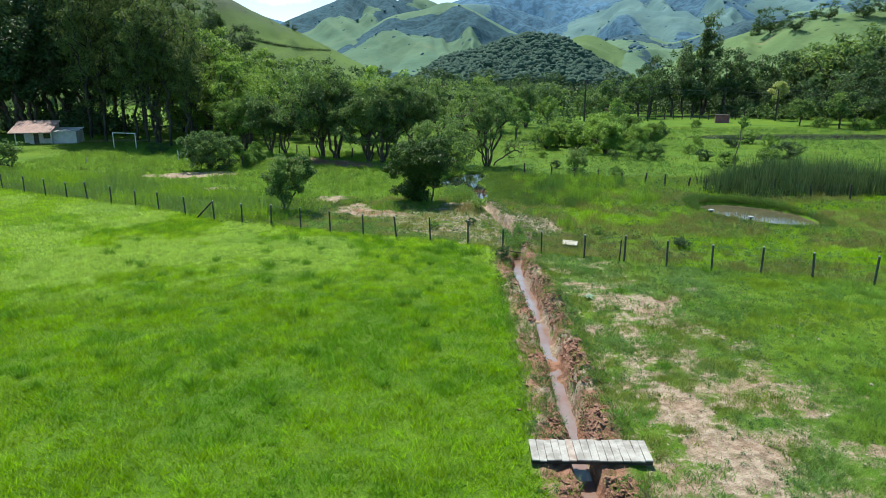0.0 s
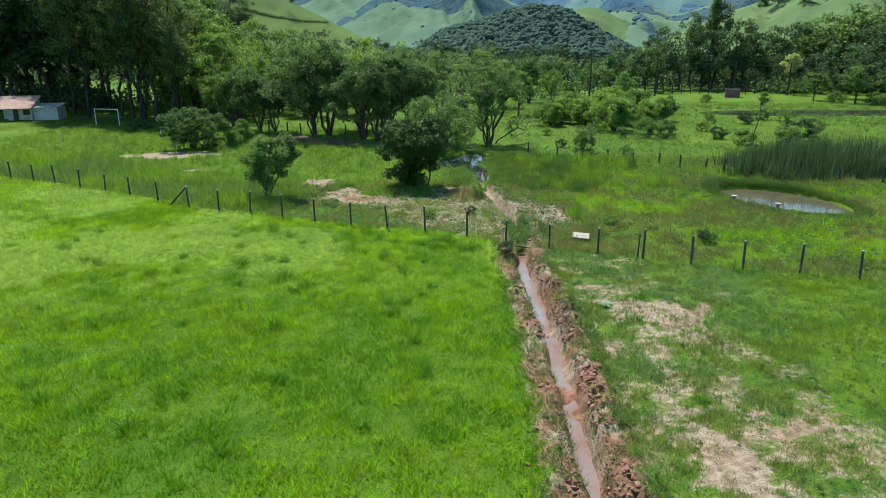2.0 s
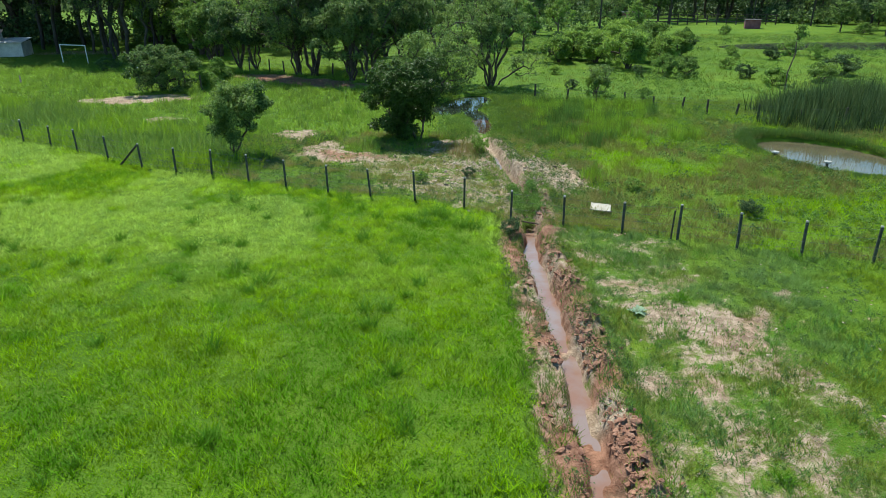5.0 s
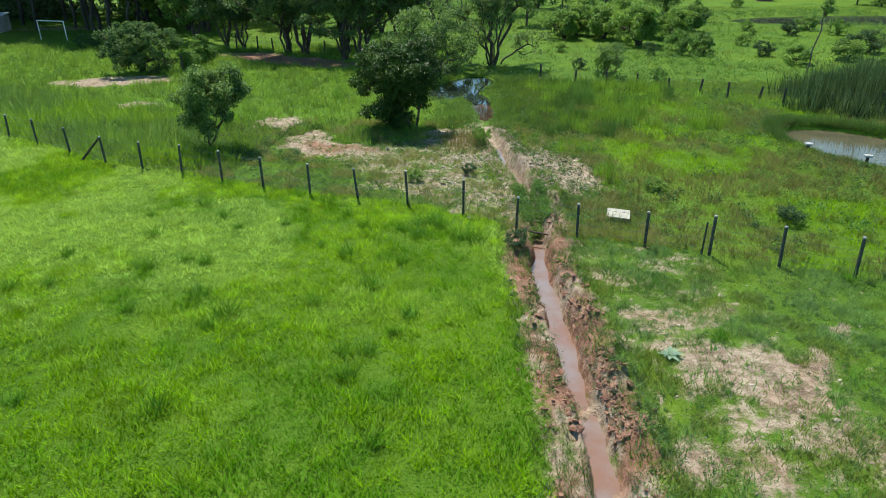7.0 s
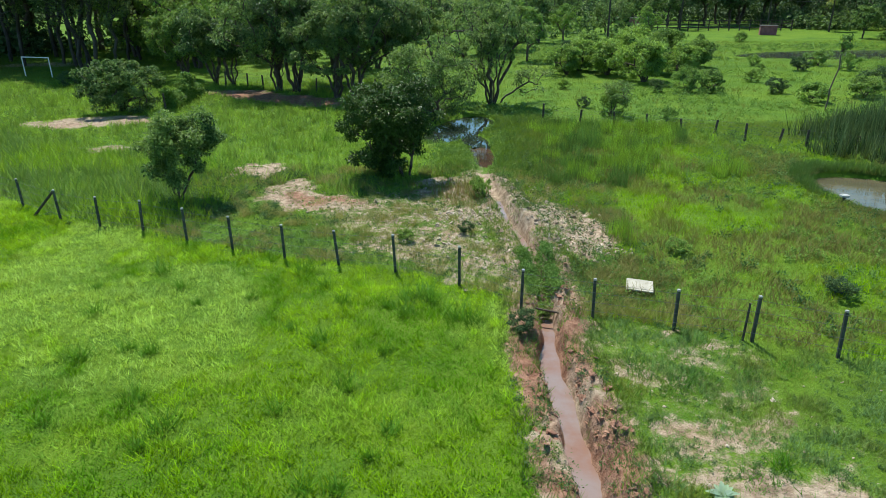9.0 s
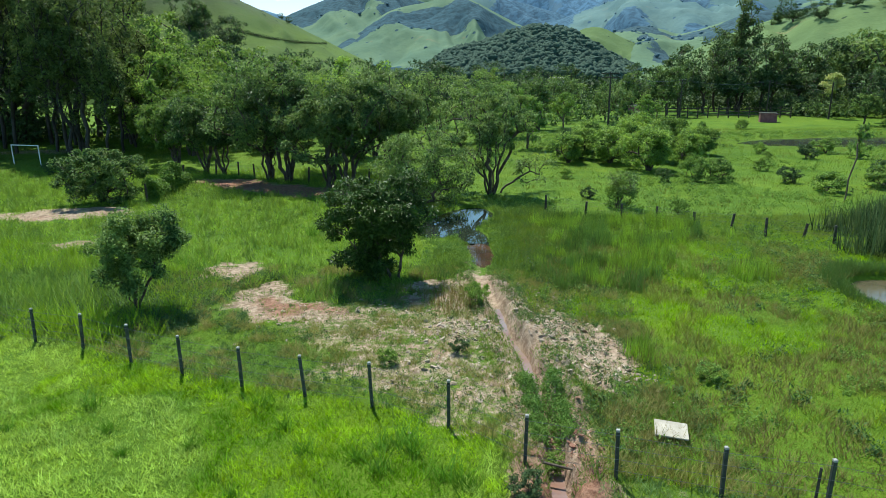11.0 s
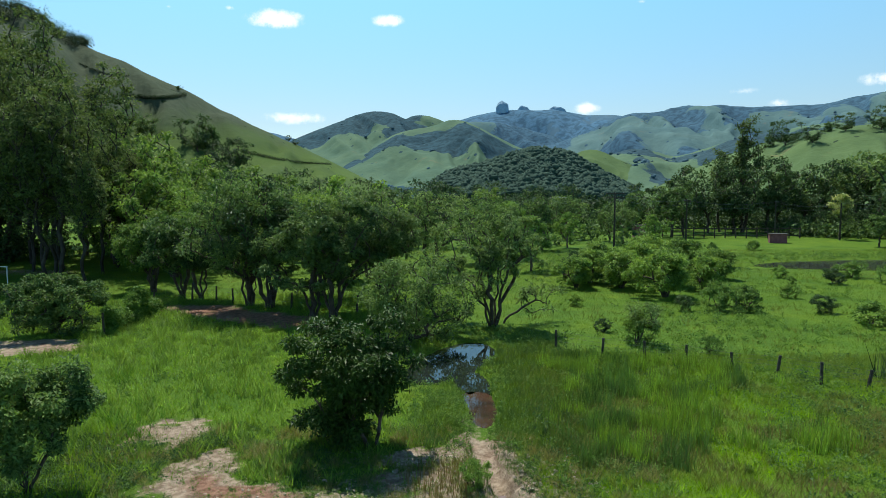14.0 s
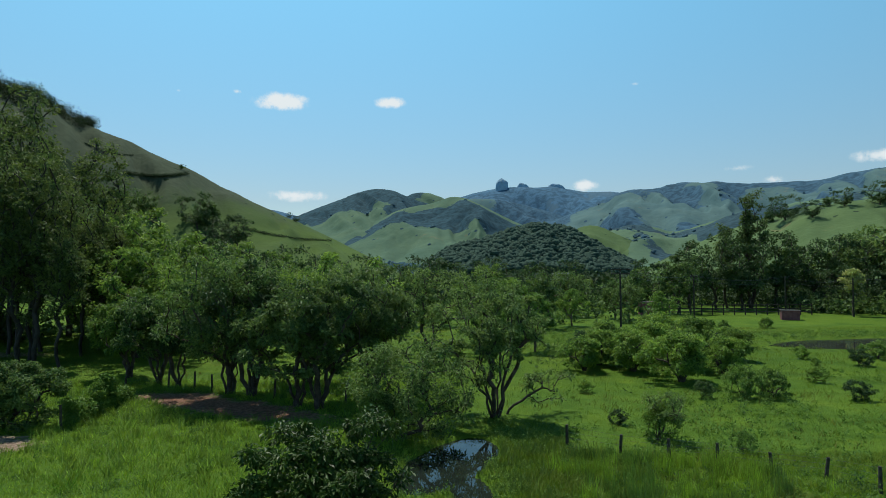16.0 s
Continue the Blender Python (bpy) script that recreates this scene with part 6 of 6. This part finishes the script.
lay("tall_weeds", 90000, (-46, -9.5, 36, 62), 106, strip_left, lambda x, y, f, g: (0.35 + 0.65 * smooth(g, 0.4, 0.65)) * smooth(behind_fence(x, y), 12.5, 6) * (0.5 + 0.7 * lumps(x * 2.2, y * 2.2, 75)), 0.032, 0.6, lambda x, y, f, g: blend(TALL * 1.15, PALE, smooth(f, 0.4, 0.6) * 0.7), "tall rank weeds along the fence")


def meadow_left(x, y, r):
    return (behind_fence(x, y) > 6.5) & (x < 0.6) & (bareness(x, y)[0] < 0.25 + 0.3 * r.random(len(x))) & ~wet(x, y)


lay("meadow_grass", 170000, (-48, 0.6, 43, 80), 107, meadow_left, lambda x, y, f, g: 0.14 + 0.42 * smooth(g, 0.45, 0.7), 0.042, 0.6, lambda x, y, f, g: (0.70 + 0.75 * lumps(x * 2.4, y * 2.4, 82))[:, None] * blend(MEADOW * 1.25, TALL, 0.6 * smooth(g, 0.52, 0.75)), "long bright meadow grass behind the fence")


def field_right(x, y, r):
    return (behind_fence(x, y) > 0.1) & (x > 3.6) & (bareness(x, y)[0] < 0.3) & ~wet(x, y) & (ditch_side(x, y) > 0.9)


lay("field_grass", 230000, (3.6, 34, 26, 60), 108, field_right, lambda x, y, f, g: 0.10 + 0.24 * smooth(g, 0.3, 0.7), 0.025, 0.7, lambda x, y, f, g: blend(blend(blend(LIME, OLIVE, smooth(f, 0.42, 0.6)) * (0.52 + 0.60 * lumps(x * 3.5, y * 3.5, 79) + 0.55 * lumps(x * 6.5, y * 6.5, 80))[:, None], np.array([0.175, 0.15, 0.070]), 0.70 * smooth(g + f, 0.90, 1.12)), MEADOW * 0.92, 0.8 * smooth(y, 46, 60)), "long mixed olive and green grass of the wet field")


lay("spring_grass", 26000, (-0.5, 6.5, 46, 62), 111, lambda x, y, r: ~wet(x, y) & (np.maximum.reduce(pond_depth(x, y)) < 0.05) & (bareness(x, y)[0] < 0.3) & (np.abs(ditch_side(x, y)) > 0.6), lambda x, y, f, g: 0.15 + 0.35 * g, 0.04, 0.5, lambda x, y, f, g: blend(MEADOW * 0.8, TALL * 0.85, smooth(g, 0.4, 0.65)), "lush grass round the spring pond")


def reedy(x, y, r):
    k = np.maximum.reduce([blob(x, y, 7.6, 49.5, 3.4, 6.0, -22), 0.9 * blob(x, y, 9.5, 56.0, 6.5, 3.0, -12), 0.8 * blob(x, y, 6.9, 37.6, 0.6, 1.6), 0.7 * blob(x, y, 13.0, 47.0, 3.0, 1.2)])
    return (k * (0.5 + fbm(x * 0.8, y * 0.8, 19, 3)) > 0.45 + 0.3 * r.random(len(x))) & ~wet(x, y)


sx_, sy_, r_g = scatter(5200, 2.5, 20, 35, 64, 109)
k = reedy(sx_, sy_, r_g) & (sx_ > 4.0 + 0.08 * (sy_ - 44)) & (fbm(sx_ * 0.9, sy_ * 0.9, 159, 3) > 0.48)
sx_, sy_ = sx_[k], sy_[k]
m = 30
stool = 0.45 + 0.75 * r_g.random(len(sx_)) ** 1.5
bx, by = np.repeat(sx_, m) + r_g.normal(size=len(sx_) * m) * 0.13, np.repeat(sy_, m) + r_g.normal(size=len(sx_) * m) * 0.13
tone = blend(MEADOW * 1.35, TALL * np.array([0.86, 0.96, 1.0]), smooth(fbm(sx_ * 0.7, sy_ * 0.7, 160, 3), 0.38, 0.62)) * (0.6 + 0.8 * r_g.random(len(sx_)))[:, None]
blades("tall_grass", bx, by, np.repeat(stool, m) * (0.45 + 0.6 * r_g.random(len(bx))), np.full(len(bx), 0.026), 0.05 + 0.3 * r_g.random(len(bx)), np.repeat(tone, m, 0), "tall upright stools of grass beside the ditch and pond", GRASS, 109)


def pasture_far(x, y, r):
    return (y > 55) & (x > 0.6) & ~wet(x, y) | (y > 78)


lay("pasture_grass", 210000, (-60, 75, 55, 125), 110, lambda x, y, r: pasture_far(x, y, r) & ~wet(x, y), lambda x, y, f, g: 0.10 + 0.28 * smooth(g, 0.5, 0.75), 0.05, 0.65, lambda x, y, f, g: (0.72 + 0.50 * lumps(x * 1.1, y * 1.1, 81) + 0.40 * lumps(x * 2.7, y * 2.7, 84))[:, None] * blend(MEADOW * 0.66, OLIVE * 0.62, smooth(f, 0.45, 0.65)), "bright grazed pasture grass beyond the old fence")



def weeds(name, n, box4, seed, pick, size, mat, label, count=22):
    """Leafy weed clumps joined in one mesh."""
    x, y, r = scatter(n, *box4, seed)
    k = pick(x, y, r) & (np.abs(ditch_side(x, y)) > ditch_half(x, y) + 0.05) & ~on_bridge(x, y)
    x, y = x[k], y[k]
    s = size * (0.45 + 1.0 * r.random(len(x)) ** 1.5)
    c = np.stack([x, y, land(x, y) + 0.45 * s], -1)
    me = leaf_mesh(name, c, s, count, 0.36 * size, 0.15 * size, mat, r, 0.0, 0.75)
    tagged(new(name, me), label, "weeds", kind="stuff")


def clumpy(scale, seed, lo):
    return lambda x, y: fbm(x * scale, y * scale, seed, 3) > lo


weeds("field_weeds", 4200, (4, 32, 29, 58), 201, lambda x, y, r: field_right(x, y, r) & clumpy(0.35, 202, 0.50)(x, y), 0.30, LEAF_WEED, "leafy green weed clumps in the wet field")
weeds("field_weeds", 2200, (4, 32, 29, 60), 203, lambda x, y, r: field_right(x, y, r) & clumpy(0.30, 204, 0.55)(x, y), 0.34, LEAF_WEED_DARK, "darker weed clumps in the wet field")
weeds("yard_clumps", 2600, (-12, 8, 32, 48), 205, lambda x, y, r: (behind_fence(x, y) > 0.2) & ((bareness(x, y)[0] < 0.55) & clumpy(0.8, 206, 0.46)(x, y) | (r.random(len(x)) < 0.10)) & ~wet(x, y), 0.20, LEAF_WEED_DARK, "low weed clumps on the stony ground")
weeds("meadow_weeds", 3000, (-40, 1, 40, 76), 207, lambda x, y, r: (behind_fence(x, y) > 0.4) & (bareness(x, y)[0] < 0.4) & clumpy(0.3, 208, 0.52)(x, y) & ~wet(x, y), 0.32, LEAF_WEED, "leafy weed clumps in the long meadow grass")
weeds("yard_clumps", 2200, (-15, -7, 40, 47), 219, lambda x, y, r: (behind_fence(x, y) > 0.4) & (bareness(x, y)[0] < 0.4) & clumpy(0.6, 220, 0.42)(x, y), 0.24, LEAF_WEED_DARK, "leafy weeds round the small fruit tree", 14)
weeds("yard_clumps", 3000, (-8, 7, 34, 46), 223, lambda x, y, r: (behind_fence(x, y) > 0.3) & clumpy(1.1, 224, 0.44)(x, y) & ~wet(x, y), 0.13, LEAF_WEED, "small yellow-green weeds among the rubble", 16)
weeds("rubble_weeds", 420, (3.2, 7.0, 35.5, 46), 227, lambda x, y, r: clumpy(0.9, 228, 0.42)(x, y) & ~wet(x, y), 0.22, LEAF_WEED_DARK, "dark leafy weeds growing through the rubble heaps", 16)
weeds("bank_clumps", 4200, (0.8, 5.2, 10.5, 47), 221, lambda x, y, r: (np.abs(ditch_side(x, y)) < 1.25) & (np.abs(ditch_side(x, y)) > ditch_half(x, y) + 0.06) & clumpy(0.9, 222, 0.47)(x, y), 0.15, LEAF_WEED_DARK, "leafy weeds hanging over the ditch banks", 18)
weeds("ditch_weeds", 900, (2.7, 4.1, 33.2, 36.7), 225, lambda x, y, r: (np.abs(ditch_side(x, y)) < 0.55) & clumpy(1.5, 226, 0.36)(x, y), 0.22, LEAF_WEED, "green leafy weeds choking a stretch of the ditch", 20)
weeds("fence_weeds", 2200, (-40, 20, 27, 52), 209, lambda x, y, r: (np.abs(behind_fence(x, y) - 0.7) < 1.0) & clumpy(0.5, 210, 0.45)(x, y), 0.24, LEAF_WEED_DARK, "rank weeds growing along the fence line")
weeds("plot_weeds", 3600, (4.3, 16, 10.5, 31), 211, lambda x, y, r: (behind_fence(x, y) < 0) & (ditch_side(x, y) > 0.6) & ((bareness(x, y)[0] < 0.75) & clumpy(0.7, 212, 0.44)(x, y) | (r.random(len(x)) < 0.15)), 0.13, LEAF_WEED_DARK, "small weeds scattered over the patchy plot")
weeds("pasture_weeds", 5000, (2, 70, 58, 118), 213, lambda x, y, r: clumpy(0.10, 214, 0.46)(x, y) & ~wet(x, y), 0.45, LEAF_WEED, "coarse weed clumps in the grazed pasture", 24)
weeds("pasture_weeds", 700, (6, 70, 62, 118), 215, lambda x, y, r: clumpy(0.12, 216, 0.52)(x, y) & ~wet(x, y), 0.55, LEAF_WEED_DARK, "dark weed clumps in the grazed pasture", 18)
weeds("spring_weeds", 2600, (-1, 7.5, 46, 64), 217, lambda x, y, r: (np.abs(x - 2.6) < 3.8) & ~wet(x, y) & clumpy(0.6, 218, 0.40)(x, y), 0.24, LEAF_WEED, "lush low broad-leaved plants round the spring pond")

# bright leafy tufts on the patchy plot
qx, qy, r_q = scatter(620, 4.5, 18, 10.8, 30.5, 151)
k = (behind_fence(qx, qy) < -0.4) & (ditch_side(qx, qy) > 0.8) & ~on_bridge(qx, qy) & (fbm(qx * 0.45, qy * 0.45, 152, 3) > 0.44)
qx, qy = qx[k], qy[k]
m = 46
tuft = 0.13 + 0.22 * r_q.random(len(qx)) ** 1.6
bx, by = np.repeat(qx, m) + r_q.normal(size=len(qx) * m) * np.repeat(tuft, m) * 0.75, np.repeat(qy, m) + r_q.normal(size=len(qx) * m) * np.repeat(tuft, m) * 0.75
tone = blend(np.array([0.120, 0.300, 0.030]), np.array([0.105, 0.215, 0.070]), r_q.random(len(qx)))
blades("plot_tufts", bx, by, np.repeat(tuft, m) * (0.5 + 0.6 * r_q.random(len(bx))), np.full(len(bx), 0.022), 0.3 + 0.8 * r_q.random(len(bx)), np.repeat(tone, m, 0), "bright green tufts of grass on the patchy plot", GRASS, 153)

# dark tussocks standing out of the short grass
tx, ty, r_t = scatter(420, -19, 20, 13, 35, 120)
k = (np.abs(ditch_side(tx, ty)) > 1.2) & (behind_fence(tx, ty) < -0.3) & ((fbm(tx * 0.3, ty * 0.3, 21, 3) > 0.47) & ((tx < 3) | (r_t.random(len(tx)) < 0.35)))
tx, ty = tx[k][:60], ty[k][:60]
tx, ty = np.append(tx, [-5.6, -2.1, -8.9, -9.8, -6.6, 0.64, -0.05, -0.24, -0.73, -2.7, -4.4, -15.0, -12.3, -10.6, -7.6, -15.1]), np.append(ty, [22.4, 24.6, 29.2, 31.6, 27.4, 31.5, 32.5, 32.9, 31.8, 32.5, 34.8, 54.0, 48.4, 46.9, 54.4, 49.2])
size = np.append(0.25 + 0.3 * r_t.random(len(tx) - 16), [0.6, 0.45, 0.5, 0.45, 0.5, 0.7, 0.75, 0.65, 0.5, 0.4, 0.6, 0.9, 0.9, 0.9, 0.8, 0.9])
m = 70
bx = np.repeat(tx, m) + r_t.normal(size=len(tx) * m) * np.repeat(size, m) * 0.28
by = np.repeat(ty, m) + r_t.normal(size=len(tx) * m) * np.repeat(size, m) * 0.28
blades("tussocks", bx, by, np.repeat(size, m) * (0.5 + 0.7 * r_t.random(len(bx))), np.full(len(bx), 0.026), 0.3 + 0.9 * r_t.random(len(bx)), np.repeat(DEEP[None] * np.array([1.25, 1.0, 4.0]), len(bx), 0), "dark green tussocks in the short grass", GRASS, 5)

# cattails beyond the fish pond: stools of a few dozen leaning blades, some tall, some broken
stx, sty, r_c = scatter(2600, 17, 46, 46, 66, 130)
k = np.maximum.reduce([blob(stx, sty, 29.5, 54.0, 8.5, 4.2, -12), 0.85 * blob(stx, sty, 21.3, 50.8, 2.2, 1.6), 0.7 * blob(stx, sty, 24.5, 49.0, 3.0, 1.1)]) * (0.5 + 0.8 * fbm(stx * 0.6, sty * 0.6, 23, 3)) > 0.42 + 0.35 * r_c.random(len(stx))
stx, sty = stx[k], sty[k]
tall = (1.25 + 1.75 * r_c.random(len(stx)) ** 1.3) * (0.65 + 0.75 * fbm(stx * 0.45, sty * 0.45, 29, 3))
m = 40
rx_, ry_ = np.repeat(stx, m) + r_c.normal(size=len(stx) * m) * 0.26, np.repeat(sty, m) + r_c.normal(size=len(stx) * m) * 0.26
blades("cattails", rx_, ry_, np.repeat(tall, m) * (0.30 + 0.75 * r_c.random(len(rx_))), 0.03 + 0.04 * r_c.random(len(rx_)), 0.04 + 0.42 * r_c.random(len(rx_)) ** 2, None, "tall ragged grey-green cattail reeds behind the fish pond", REED, 6, "reeds")
# grassy rim round the fish pond
ax = r_c.random(16000) * 2 * np.pi
q = 0.95 + 0.3 * r_c.random(16000)
c30, s30 = math.cos(radians(25)), math.sin(radians(25))
ex, ey = np.cos(ax) * 2.9 * q, np.sin(ax) * 4.4 * q
rx_, ry_ = 20.3 + ex * c30 - ey * s30, 43.2 + ex * s30 + ey * c30
k = ~wet(rx_, ry_)
rx_, ry_ = rx_[k], ry_[k]
blades("pond_rim_grass", rx_, ry_, 0.10 + (0.14 + 0.40 * smooth(ry_, 42.5, 46.0)) * r_c.random(len(rx_)), np.full(len(rx_), 0.035), 0.1 + 0.6 * r_c.random(len(rx_)), np.repeat(COOL[None] * 0.75, len(rx_), 0), "long overhanging grass round the pond edge", GRASS, 7)
# dead weed stalks standing on the stony ground
wx, wy = heap(520, 0.7, 43.3, 1.6, 1.8)
k = np.abs(ditch_side(wx, wy)) > 0.6
wx, wy = wx[k], wy[k]
blades("dry_stalks", wx, wy, 0.25 + 0.4 * r_s.random(len(wx)), np.full(len(wx), 0.025), 0.25 * r_s.random(len(wx)), np.repeat(STRAW[None] * 0.8, len(wx), 0), "dry brown weed stalks on the stony ground", GRASS, 8)
